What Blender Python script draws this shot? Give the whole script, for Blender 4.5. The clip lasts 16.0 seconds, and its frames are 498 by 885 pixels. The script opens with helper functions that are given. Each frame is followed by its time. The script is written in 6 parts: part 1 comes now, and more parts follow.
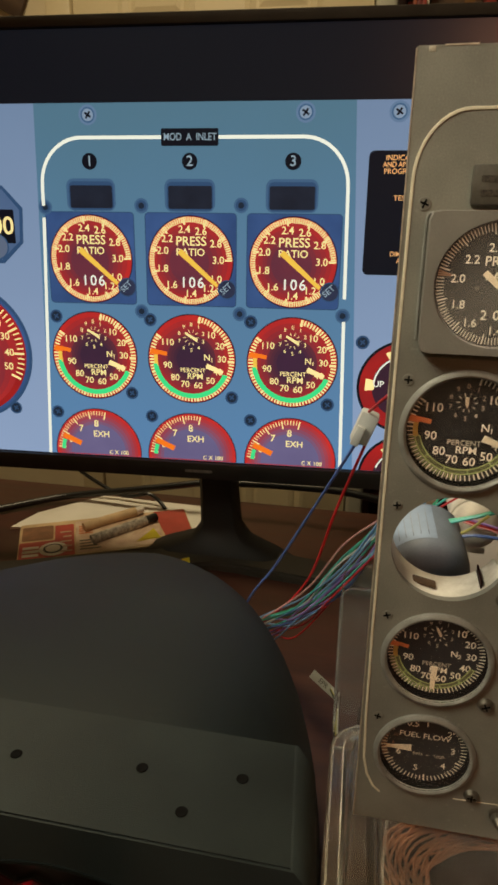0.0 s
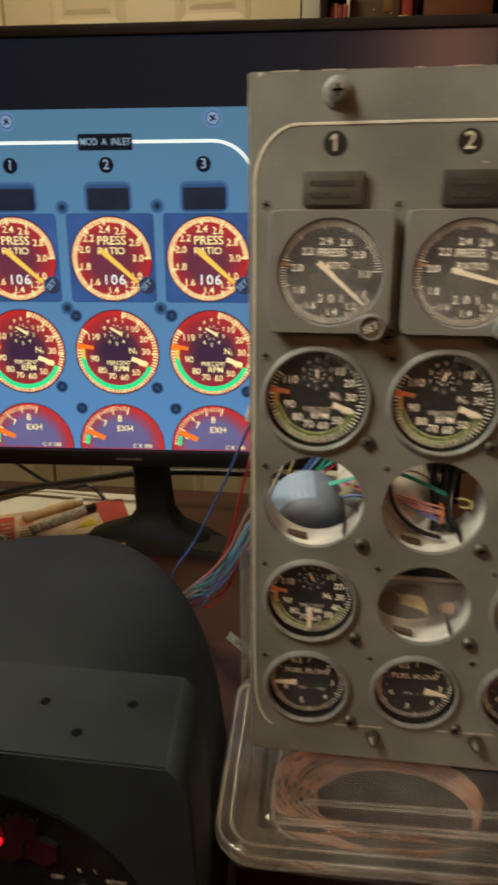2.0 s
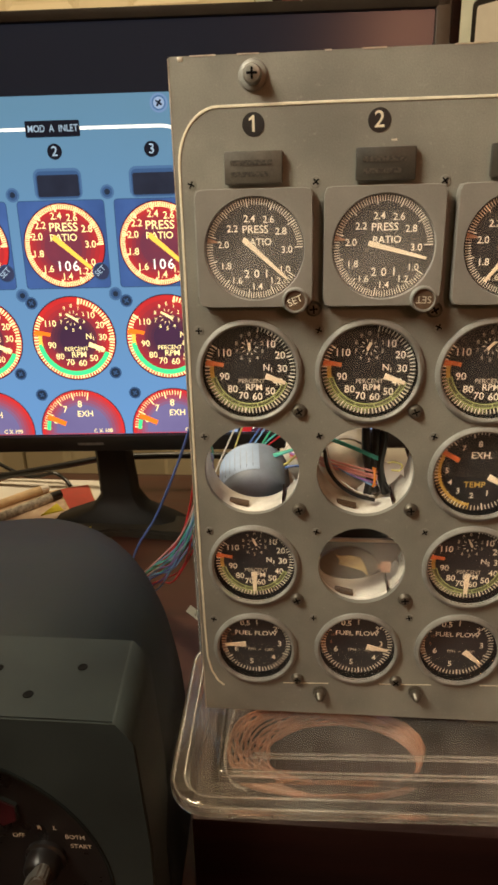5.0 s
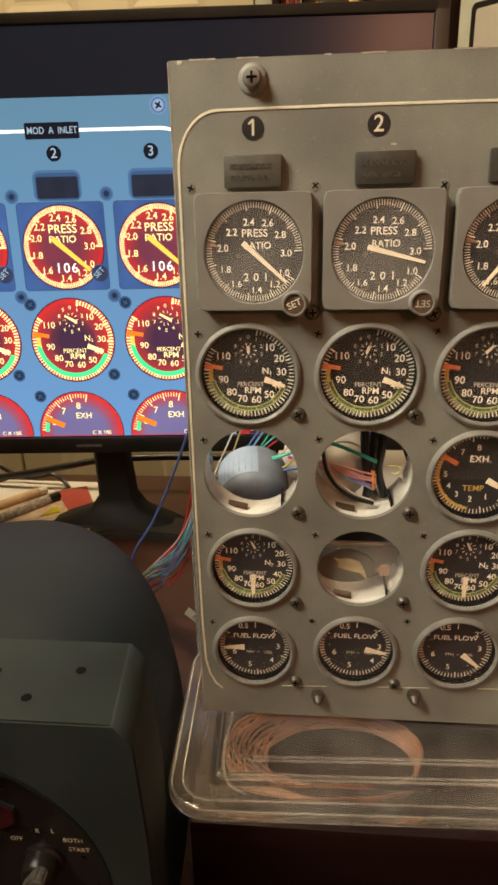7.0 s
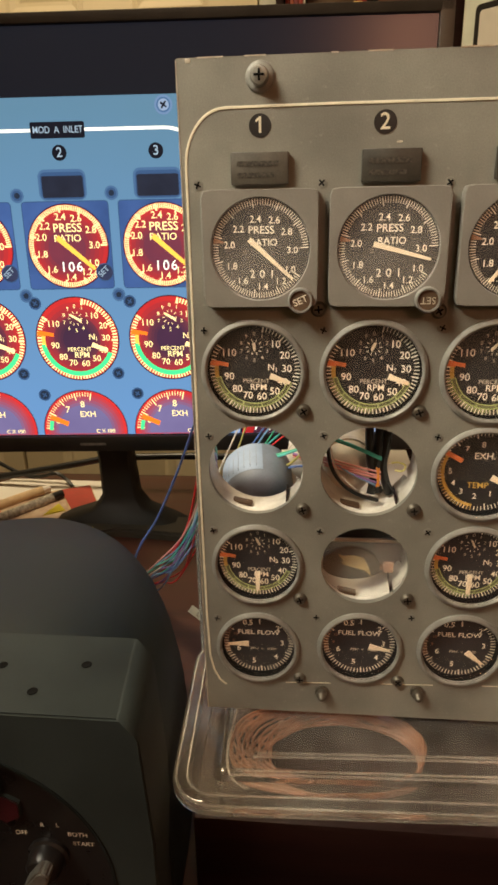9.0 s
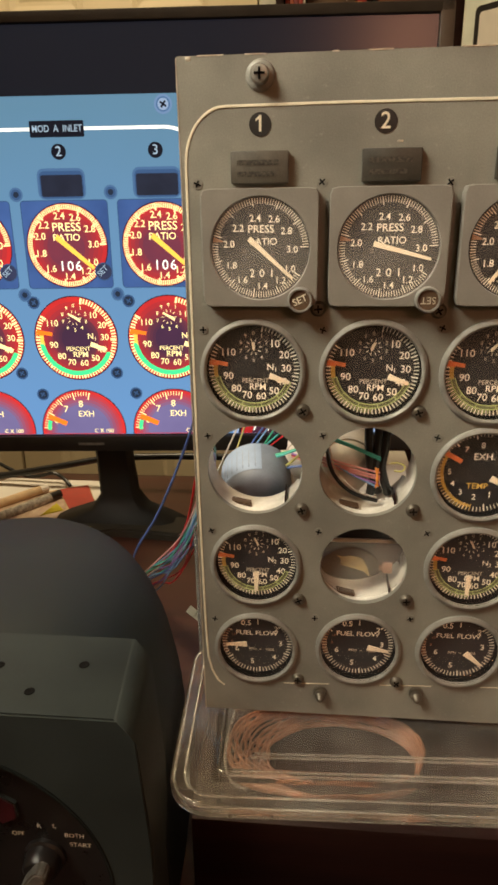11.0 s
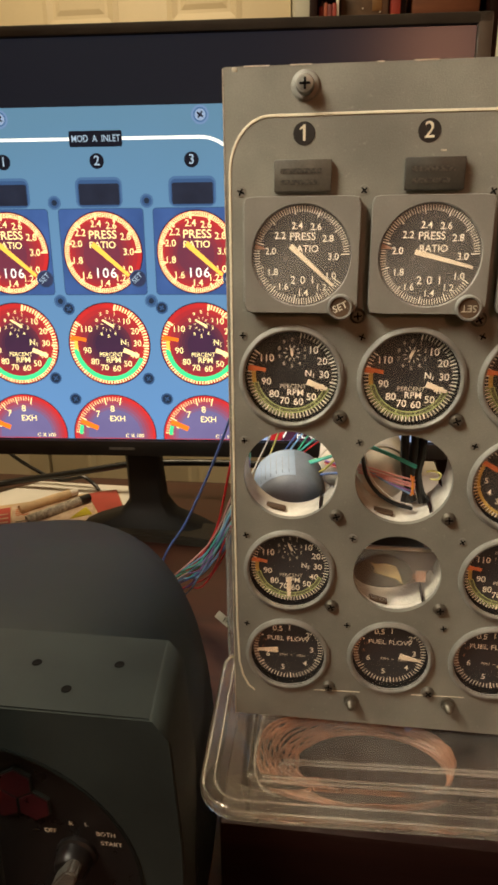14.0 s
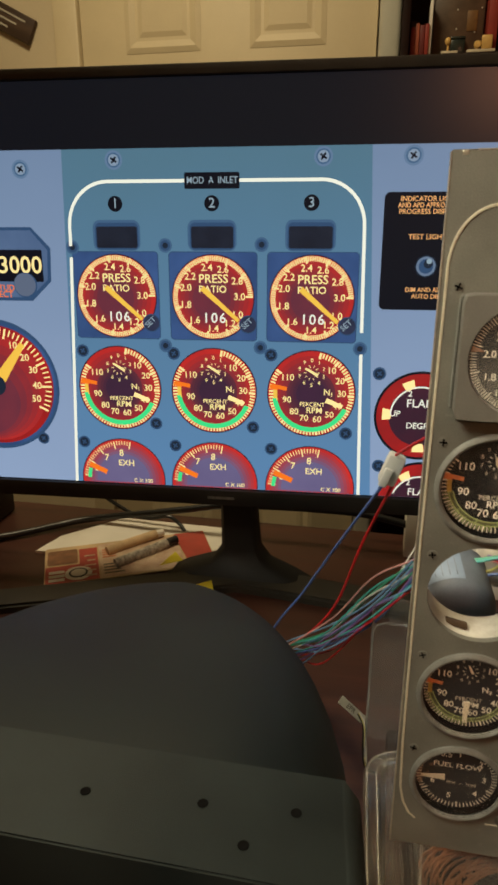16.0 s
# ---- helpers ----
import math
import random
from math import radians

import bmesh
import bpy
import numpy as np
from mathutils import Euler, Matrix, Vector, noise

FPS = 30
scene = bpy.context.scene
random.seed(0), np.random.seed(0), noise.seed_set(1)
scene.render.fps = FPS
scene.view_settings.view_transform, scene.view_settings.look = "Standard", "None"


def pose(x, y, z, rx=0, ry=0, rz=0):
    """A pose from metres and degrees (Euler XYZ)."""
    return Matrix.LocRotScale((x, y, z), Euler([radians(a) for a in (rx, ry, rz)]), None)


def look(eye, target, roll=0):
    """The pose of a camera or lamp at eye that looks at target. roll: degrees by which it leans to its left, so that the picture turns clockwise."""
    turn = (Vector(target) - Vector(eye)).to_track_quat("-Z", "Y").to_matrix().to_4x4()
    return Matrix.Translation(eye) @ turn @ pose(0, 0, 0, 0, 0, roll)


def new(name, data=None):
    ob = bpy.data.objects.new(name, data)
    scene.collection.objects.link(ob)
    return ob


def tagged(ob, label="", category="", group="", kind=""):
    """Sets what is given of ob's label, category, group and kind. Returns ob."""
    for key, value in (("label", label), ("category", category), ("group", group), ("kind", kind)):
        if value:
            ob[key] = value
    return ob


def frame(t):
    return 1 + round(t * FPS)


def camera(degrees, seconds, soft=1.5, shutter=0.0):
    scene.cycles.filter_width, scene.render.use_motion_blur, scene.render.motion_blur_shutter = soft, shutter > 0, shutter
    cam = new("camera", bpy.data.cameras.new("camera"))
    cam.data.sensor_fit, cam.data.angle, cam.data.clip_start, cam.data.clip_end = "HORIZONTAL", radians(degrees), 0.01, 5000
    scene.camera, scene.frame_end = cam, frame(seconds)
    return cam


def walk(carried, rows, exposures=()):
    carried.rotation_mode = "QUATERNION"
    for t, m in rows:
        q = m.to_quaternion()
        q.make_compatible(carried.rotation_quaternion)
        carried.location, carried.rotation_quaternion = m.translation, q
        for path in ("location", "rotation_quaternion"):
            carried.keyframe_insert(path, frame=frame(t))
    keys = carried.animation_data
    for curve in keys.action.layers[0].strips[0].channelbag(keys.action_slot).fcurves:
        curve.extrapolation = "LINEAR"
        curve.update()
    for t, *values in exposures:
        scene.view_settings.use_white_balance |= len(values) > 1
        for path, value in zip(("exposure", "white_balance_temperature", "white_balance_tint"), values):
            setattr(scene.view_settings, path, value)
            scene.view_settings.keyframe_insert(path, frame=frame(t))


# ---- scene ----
cam = camera(41.11, 16.0, 3.0, 0.9)
PATH = [
    (0.0, 0.0297, -0.0073, 0.3789, 70.35, -0.46, 11.71),
    (0.5, 0.0294, -0.0058, 0.3778, 70.30, -0.65, 11.32),
    (1.0, 0.0304, -0.0078, 0.3771, 70.29, -0.58, 10.47),
    (1.5, 0.0450, -0.0241, 0.3770, 70.32, -0.28, 9.27),
    (2.0, 0.0735, -0.0435, 0.3806, 70.20, 0.31, 7.82),
    (2.5, 0.0914, -0.0513, 0.3779, 69.92, 0.92, 6.52),
    (3.0, 0.0974, -0.0563, 0.3782, 69.60, 1.41, 5.63),
    (3.5, 0.0967, -0.0567, 0.3787, 69.34, 1.55, 5.32),
    (4.0, 0.0943, -0.0583, 0.3785, 69.16, 1.55, 5.34),
    (6.5, 0.0951, -0.0574, 0.3770, 69.08, 1.30, 5.19),
    (7.0, 0.0943, -0.0578, 0.3787, 69.20, 1.30, 5.20),
    (7.5, 0.0930, -0.0580, 0.3782, 69.30, 1.27, 5.26),
    (8.0, 0.0920, -0.0594, 0.3781, 69.34, 1.24, 5.36),
    (8.5, 0.0912, -0.0598, 0.3770, 69.33, 1.24, 5.44),
    (9.0, 0.0927, -0.0601, 0.3769, 69.32, 1.17, 5.42),
    (11.5, 0.0919, -0.0592, 0.3761, 69.43, 0.89, 5.40),
    (12.0, 0.0907, -0.0605, 0.3778, 69.56, 0.82, 5.50),
    (12.5, 0.0901, -0.0591, 0.3786, 69.65, 0.80, 5.81),
    (13.0, 0.0877, -0.0597, 0.3784, 69.76, 0.75, 6.26),
    (13.5, 0.0857, -0.0623, 0.3770, 69.92, 0.69, 6.84),
    (14.0, 0.0857, -0.0631, 0.3752, 70.19, 0.66, 7.55),
    (14.5, 0.0787, -0.0670, 0.3782, 70.42, 0.60, 8.41),
    (15.0, 0.0598, -0.0572, 0.3946, 71.15, 0.62, 9.86),
    (15.5, 0.0250, -0.0349, 0.4029, 71.03, 0.60, 11.29),
    (16.0, 0.0130, -0.0251, 0.4084, 70.83, 0.22, 11.62),
]
walk(cam, [(t, pose(x, y, z, rx, ry, rz)) for t, x, y, z, rx, ry, rz in PATH],
     [(0.0, -0.64, 6600, 5), (1.0, -0.64, 6600, 5), (1.5, -0.66, 6260, 5), (2.0, -0.48, 6000, 6), (2.5, -0.08, 5780, 8), (3.0, 0.05, 6250, 9), (4.0, 0.05, 6500, 10),
      (14.0, 0.03, 6500, 10), (14.5, -0.04, 6450, 9), (15.0, -0.22, 6350, 7), (15.5, -0.50, 6560, 5), (16.0, -0.60, 6560, 5)])

# ---- light ----
world = bpy.data.worlds.new("world")
scene.world = world
world.use_nodes = True
world.node_tree.nodes["Background"].inputs[0].default_value = (0.25, 0.22, 0.18, 1)
world.node_tree.nodes["Background"].inputs[1].default_value = 0.05


def area_lamp(name, m, size_x, size_y, watts, colour, spread=180):
    data = bpy.data.lights.new(name, "AREA")
    data.spread = math.radians(spread)
    data.shape, data.size, data.size_y, data.energy, data.color = "RECTANGLE", size_x, size_y, watts, colour
    ob = new(name, data)
    ob.matrix_world = m
    return ob


# all unseen: an assumed ceiling lamp, a warm lamp in the corner behind the camera, and an added key light over the desk
area_lamp("ceiling_lamp_light", look((-0.5, 0.75, 1.6), (-0.5, 0.9, 0)), 0.4, 0.4, 20, (1.0, 0.80, 0.50))
area_lamp("corner_lamp_light", look((0.75, -1.55, 1.10), (0.2, 0.6, 0.3)), 0.18, 0.15, 5.5, (1.0, 0.42, 0.21))
# added key: place and narrow cone chosen to dim the lower panel
area_lamp("added_key_light", look((-0.42, -0.15, 1.00), (0.14, 0.25, 0.41)), 0.40, 0.36, 1.88, (1.0, 0.915, 0.715), 60)

# ---- materials ----


def lin(c):
    c = c / 255
    return c / 12.92 if c <= 0.04045 else ((c + 0.055) / 1.055) ** 2.4


def rgb(r, g, b):
    return (lin(r), lin(g), lin(b))


def node_material(name):
    m = bpy.data.materials.new(name)
    m.use_nodes = True
    return m, m.node_tree.nodes, m.node_tree.links, m.node_tree.nodes["Principled BSDF"]


def surface(name, colour, rough=0.5, metal=0.0, vary=0.25, scale=60.0, bump=0.15, fine=600.0, coat=0.0, stretch=(1, 1, 1), second=None, dust=0.0, gloss=0.5):
    """A painted, moulded or raw surface with blotches, grain, uneven gloss and slight relief."""
    m, nodes, links, bsdf = node_material(name)
    coord = nodes.new("ShaderNodeTexCoord")
    mapping = nodes.new("ShaderNodeMapping")
    mapping.inputs["Scale"].default_value = stretch
    links.new(coord.outputs["Object"], mapping.inputs[0])
    big = nodes.new("ShaderNodeTexNoise")
    big.inputs["Scale"].default_value, big.inputs["Detail"].default_value = scale, 5
    small = nodes.new("ShaderNodeTexNoise")
    small.inputs["Scale"].default_value, small.inputs["Detail"].default_value = fine, 3
    for n in (big, small):
        links.new(mapping.outputs[0], n.inputs[0])
    ramp = nodes.new("ShaderNodeValToRGB")
    ramp.color_ramp.elements[0].position, ramp.color_ramp.elements[1].position = 0.3, 0.72
    dark = second or tuple(c * (1 - vary) for c in colour)
    ramp.color_ramp.elements[0].color = (*dark, 1)
    ramp.color_ramp.elements[1].color = (*(min(1, c * (1 + 0.5 * vary)) for c in colour), 1)
    links.new(big.outputs[0], ramp.inputs[0])
    mix = nodes.new("ShaderNodeMix")
    mix.data_type, mix.blend_type = "RGBA", "OVERLAY"
    mix.inputs[0].default_value = 0.35 * min(1, vary * 2)
    links.new(ramp.outputs[0], mix.inputs[6])
    links.new(small.outputs[1], mix.inputs[7])
    grey = nodes.new("ShaderNodeHueSaturation")
    grey.inputs["Saturation"].default_value = 1.0
    links.new(small.outputs[0], mix.inputs[7])
    colour_out = mix.outputs[2]
    if dust:
        specks = nodes.new("ShaderNodeTexNoise")
        specks.inputs["Scale"].default_value, specks.inputs["Detail"].default_value = 420, 2
        links.new(mapping.outputs[0], specks.inputs[0])
        pick = nodes.new("ShaderNodeMapRange")
        pick.inputs[1].default_value, pick.inputs[2].default_value, pick.inputs[4].default_value = 0.66, 0.76, dust
        links.new(specks.outputs[0], pick.inputs[0])
        dusty = nodes.new("ShaderNodeMix")
        dusty.data_type = "RGBA"
        dusty.inputs[7].default_value = (0.35, 0.33, 0.29, 1)
        links.new(pick.outputs[0], dusty.inputs[0])
        links.new(colour_out, dusty.inputs[6])
        colour_out = dusty.outputs[2]
    bsdf.inputs["Specular IOR Level"].default_value = gloss
    links.new(colour_out, bsdf.inputs["Base Color"])
    rr = nodes.new("ShaderNodeMapRange")
    rr.inputs[3].default_value, rr.inputs[4].default_value = max(0.02, rough - 0.12), min(1, rough + 0.12)
    links.new(big.outputs[0], rr.inputs[0])
    links.new(rr.outputs[0], bsdf.inputs["Roughness"])
    bsdf.inputs["Metallic"].default_value = metal
    bsdf.inputs["Coat Weight"].default_value = coat
    b = nodes.new("ShaderNodeBump")
    b.inputs["Strength"].default_value, b.inputs["Distance"].default_value = bump, 0.0006
    links.new(small.outputs[0], b.inputs["Height"])
    links.new(b.outputs[0], bsdf.inputs["Normal"])
    return m


def lit(name, colour, strength=1.0, vary=0.0, second=None, scale=8.0):
    """A lit colour of the monitor's picture under its matt front."""
    m, nodes, links, bsdf = node_material(name)
    bsdf.inputs["Base Color"].default_value = (0.012, 0.012, 0.013, 1)
    bsdf.inputs["Roughness"].default_value = 0.20
    bsdf.inputs["Specular IOR Level"].default_value = 0.32
    bsdf.inputs["Emission Strength"].default_value = 1.1 * strength
    bsdf.inputs["Emission Color"].default_value = (*colour, 1)
    if vary:
        coord = nodes.new("ShaderNodeTexCoord")
        n = nodes.new("ShaderNodeTexNoise")
        n.inputs["Scale"].default_value, n.inputs["Detail"].default_value = scale, 4
        links.new(coord.outputs["Object"], n.inputs[0])
        ramp = nodes.new("ShaderNodeValToRGB")
        ramp.color_ramp.elements[0].position, ramp.color_ramp.elements[1].position = 0.32, 0.68
        ramp.color_ramp.elements[0].color = (*(second or tuple(c * (1 - vary) for c in colour)), 1)
        ramp.color_ramp.elements[1].color = (*colour, 1)
        links.new(n.outputs[0], ramp.inputs[0])
        links.new(ramp.outputs[0], bsdf.inputs["Emission Color"])
    return m


def lit_fade(name, high, low, strength, top):
    """A lit picture colour that fades from the foot of the picture up to its top."""
    m, nodes, links, bsdf = node_material(name)
    bsdf.inputs["Base Color"].default_value = (0.012, 0.012, 0.013, 1)
    bsdf.inputs["Roughness"].default_value = 0.20
    bsdf.inputs["Specular IOR Level"].default_value = 0.32
    bsdf.inputs["Emission Strength"].default_value = 1.1 * strength
    coord = nodes.new("ShaderNodeTexCoord")
    split = nodes.new("ShaderNodeSeparateXYZ")
    links.new(coord.outputs["Object"], split.inputs[0])
    cloud = nodes.new("ShaderNodeTexNoise")
    cloud.inputs["Scale"].default_value, cloud.inputs["Detail"].default_value = 7, 3
    links.new(coord.outputs["Object"], cloud.inputs[0])
    shift = nodes.new("ShaderNodeMath")
    shift.operation = "MULTIPLY_ADD"
    shift.inputs[1].default_value = 0.30 * top
    links.new(cloud.outputs[0], shift.inputs[0])
    links.new(split.outputs[2], shift.inputs[2])
    ramp = nodes.new("ShaderNodeMapRange")
    ramp.inputs[1].default_value, ramp.inputs[2].default_value = 0.15 * top, 1.15 * top
    links.new(shift.outputs[0], ramp.inputs[0])
    mix = nodes.new("ShaderNodeMix")
    mix.data_type = "RGBA"
    mix.inputs[6].default_value, mix.inputs[7].default_value = (*low, 1), (*high, 1)
    links.new(ramp.outputs[0], mix.inputs[0])
    links.new(mix.outputs[2], bsdf.inputs["Emission Color"])
    return m


def clear(name, tint, rough, haze, ior=1.45, frost=0.0, patch=35, span=(0.3, 0.75), least=0.4):
    """Clear plastic or glass with a diffuse film: dust and scuffs, or painted glare."""
    m, nodes, links, bsdf = node_material(name)
    bsdf.inputs["Base Color"].default_value = (*tint, 1)
    bsdf.inputs["Transmission Weight"].default_value = 1
    bsdf.inputs["IOR"].default_value = ior
    coord = nodes.new("ShaderNodeTexCoord")
    n = nodes.new("ShaderNodeTexNoise")
    n.inputs["Scale"].default_value, n.inputs["Detail"].default_value = patch, 6
    links.new(coord.outputs["Object"], n.inputs[0])
    rr = nodes.new("ShaderNodeMapRange")
    rr.inputs[3].default_value, rr.inputs[4].default_value = rough * 0.5, rough * 1.5
    links.new(n.outputs[0], rr.inputs[0])
    links.new(rr.outputs[0], bsdf.inputs["Roughness"])
    dust = nodes.new("ShaderNodeBsdfDiffuse")
    dust.inputs[0].default_value = (0.62, 0.58, 0.52, 1)
    hz = nodes.new("ShaderNodeMapRange")
    hz.inputs[1].default_value, hz.inputs[2].default_value = span
    hz.inputs[3].default_value, hz.inputs[4].default_value = haze * least, haze * 1.6
    links.new(n.outputs[0], hz.inputs[0])
    mix = nodes.new("ShaderNodeMixShader")
    links.new(hz.outputs[0], mix.inputs[0])
    links.new(bsdf.outputs[0], mix.inputs[1])
    through_light = nodes.new("ShaderNodeBsdfTranslucent")
    through_light.inputs[0].default_value = (0.62, 0.60, 0.55, 1)
    both = nodes.new("ShaderNodeMixShader")
    both.inputs[0].default_value = frost
    links.new(dust.outputs[0], both.inputs[1])
    links.new(through_light.outputs[0], both.inputs[2])
    links.new(both.outputs[0], mix.inputs[2])
    links.new(mix.outputs[0], nodes["Material Output"].inputs[0])
    return m


def wood(name, a, b, rough, gloss=0.4):
    m = surface(name, a, rough, 0, 0.3, 9, 0.2, 160, second=b, stretch=(0.35, 6, 6), gloss=gloss)
    return m


PANEL = surface("grey panel paint", (0.222, 0.213, 0.180), 0.50, 0, 0.30, 24, 0.22, 1500, dust=0.25)
BEZEL = surface("grey gauge bezel", (0.27, 0.262, 0.235), 0.50, 0.2, 0.35, 90, 0.15, 1800)
SQUARE = surface("grey gauge case paint", (0.225, 0.21, 0.185), 0.45, 0, 0.12, 60, 0.2, 1500)
WORN = surface("bare worn edge", (0.55, 0.5, 0.4), 0.4, 0.4, 0.4, 200, 0.2, 1500)
CREAM = surface("cream line paint", (0.72, 0.65, 0.49), 0.6, 0, 0.15, 200, 0.1, 2000)
DIAL = surface("black dial", (0.012, 0.012, 0.013), 0.55, 0, 0.2, 150, 0.05, 2000)
INK = surface("white dial ink", (0.82, 0.75, 0.60), 0.6, 0, 0.1, 300, 0.0, 2000)
BAND_INK = surface("dim olive dial ink", (0.115, 0.125, 0.050), 0.6, 0, 0.3, 300, 0.0, 2000)
GREEN_INK = surface("pale green dial ink", (0.38, 0.46, 0.17), 0.6, 0, 0.2, 300, 0.0, 2000)
AMBER_INK = surface("amber dial ink", (0.50, 0.33, 0.07), 0.6, 0, 0.2, 300, 0.0, 2000)
RUST_INK = surface("faded rust dial ink", (0.30, 0.15, 0.08), 0.55, 0, 0.2, 300, 0.0, 2000)
ORANGE_INK = surface("orange dial ink", (0.66, 0.19, 0.06), 0.55, 0, 0.2, 300, 0.0, 2000)
NEEDLE = surface("off-white needle paint", (0.70, 0.60, 0.43), 0.5, 0, 0.1, 300, 0.0, 2000)
BLACK = surface("black plastic", (0.016, 0.015, 0.014), 0.42, 0, 0.3, 70, 0.25, 1200)
SCREW = surface("dark screw steel", (0.17, 0.15, 0.12), 0.42, 0.7, 0.4, 200, 0.2, 1500)
FLANGE = surface("dull grey metal", (0.085, 0.085, 0.078), 0.5, 0.1, 0.25, 60, 0.15, 1200)
STEEL = surface("bright screw steel", (0.30, 0.29, 0.26), 0.42, 0.6, 0.35, 200, 0.2, 1500)
HOLE = surface("dark recess", (0.005, 0.005, 0.005), 0.8, 0, 0.3, 100, 0.1, 900, gloss=0.08)
YOKE = surface("matt black yoke shell", (0.0095, 0.0155, 0.0160), 0.58, 0, 0.45, 11, 0.35, 2200, dust=0.05, gloss=0.36)
YOKE_PLATE = surface("matt charcoal yoke plate", (0.0275, 0.0375, 0.0375), 0.60, 0, 0.35, 20, 0.35, 2200, dust=0.03, gloss=0.38)
GLOSS = surface("gloss black panel", (0.020, 0.018, 0.018), 0.30, 0, 0.3, 60, 0.05, 900)
RED_HEX = surface("dark red hexagon lens", (0.060, 0.012, 0.016), 0.30, 0, 0.4, 80, 0.1, 900)
RED = surface("red button plastic", (0.88, 0.006, 0.022), 0.6, 0, 0.1, 100, 0.05, 900, gloss=0.15)
MON = surface("black monitor plastic", (0.020, 0.018, 0.016), 0.35, 0, 0.25, 40, 0.2, 1600)
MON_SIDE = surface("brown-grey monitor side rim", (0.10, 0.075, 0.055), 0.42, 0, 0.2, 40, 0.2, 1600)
# first caption lamp only: paler than the other two
LENS_PALE = surface("paler smoked lens", (0.085, 0.075, 0.058), 0.55, 0, 0.35, 120, 0.1, 900)
LENS = surface("dark smoked lens", (0.045, 0.041, 0.032), 0.5, 0, 0.35, 120, 0.1, 900)
SLOT = surface("brown stained metal", (0.10, 0.058, 0.03), 0.6, 0, 0.5, 120, 0.2, 900)
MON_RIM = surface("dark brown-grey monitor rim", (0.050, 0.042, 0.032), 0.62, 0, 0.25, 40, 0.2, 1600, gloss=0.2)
SLEEVE = surface("scuffed white clamp metal", (0.74, 0.71, 0.645), 0.4, 0.0, 0.30, 75, 0.2, 900, second=(0.46, 0.41, 0.335))
CAN = surface("blue-grey instrument can", (0.27, 0.31, 0.38), 0.3, 0.15, 0.2, 60, 0.1, 900)
CAN_FACE = surface("dull blue-grey can", (0.21, 0.24, 0.30), 0.5, 0.0, 0.2, 60, 0.1, 900)
CAN_PALE = surface("dull pale beige can", (0.74, 0.69, 0.61), 0.45, 0.1, 0.25, 70, 0.4, 1500)
LABEL = surface("pale blue paper label", (0.30, 0.38, 0.52), 0.6, 0, 0.1, 100, 0.05, 900)
DOOR = surface("cream door paint", (0.70, 0.60, 0.40), 0.5, 0, 0.08, 6, 0.2, 300)
WALL = surface("cream wall paint", (0.66, 0.57, 0.40), 0.8, 0, 0.1, 5, 0.4, 260)
GREYPAINT = surface("grey-white jamb paint", (0.55, 0.53, 0.45), 0.6, 0, 0.1, 8, 0.2, 300)
CARPET = surface("brown carpet", (0.12, 0.09, 0.07), 0.95, 0, 0.3, 40, 0.8, 400)
DESK = wood("red-brown varnished desk wood", (0.070, 0.026, 0.018), (0.038, 0.015, 0.011), 0.45, 0.35)
# nearly black, so that deep shade is in the wood's colour
DARKWOOD = wood("dark stained wood deepened for shade", (0.016, 0.0048, 0.0034), (0.008, 0.0026, 0.0020), 0.6, 0.12)
SIGNWOOD = wood("worn brown plaque wood", (0.085, 0.052, 0.032), (0.05, 0.03, 0.02), 0.6)
CHEST = wood("red-brown box wood", (0.17, 0.062, 0.03), (0.10, 0.034, 0.018), 0.45)
CASE_BROWN = surface("brown stained case", (0.095, 0.058, 0.034), 0.45, 0, 0.4, 40, 0.15, 700)
PAPER = surface("white paper", (0.78, 0.75, 0.68), 0.8, 0, 0.06, 30, 0.1, 600)
CARD_RED = surface("red printed card", (0.45, 0.06, 0.045), 0.45, 0, 0.15, 60, 0.05, 900)
CARD_PALE = surface("pale tan printed card", (0.58, 0.46, 0.34), 0.5, 0, 0.35, 60, 0.05, 900, second=(0.48, 0.30, 0.20))
CARD_TAN = surface("tan printed card", (0.62, 0.45, 0.26), 0.5, 0, 0.3, 40, 0.05, 900)
PLUG = surface("cloudy white nylon", (0.62, 0.62, 0.60), 0.5, 0, 0.1, 60, 0.1, 900)
YELLOW = surface("yellow paper", (0.85, 0.72, 0.04), 0.7, 0, 0.1, 60, 0.05, 900)
CLEAR = clear("clear scuffed plastic", (0.93, 0.91, 0.86), 0.05, 0.050)
CLEAR_THIN = clear("clear box plastic", (0.90, 0.93, 0.93), 0.10, 0.05, 1.12, 0.4)
CLEAR_COVER = clear("frosted cover plastic", (0.92, 0.93, 0.90), 0.03, 0.11, 1.10, 0.3)
# more haze than the shell, so the ridges come out brighter
CLEAR_RIB = clear("hazier plastic ridge", (0.95, 0.93, 0.88), 0.16, 0.11)
GLASS = clear("gauge glass", (0.98, 0.98, 0.98), 0.02, 0.0)
# patchy diffuse film paints the pale reflection seen in the glass
GLARE_GLASS = clear("gauge glass with painted glare haze", (0.98, 0.98, 0.98), 0.03, 0.058, patch=24, span=(0.40, 0.62), least=0.1)
DULL_INK = surface("dulled dial ink", (0.50, 0.44, 0.34), 0.6, 0, 0.2, 120, 0.0, 2000)
COPPER = surface("copper-tan flexible tube", (0.23, 0.092, 0.045), 0.5, 0.0, 0.5, 60, 0.1, 900)

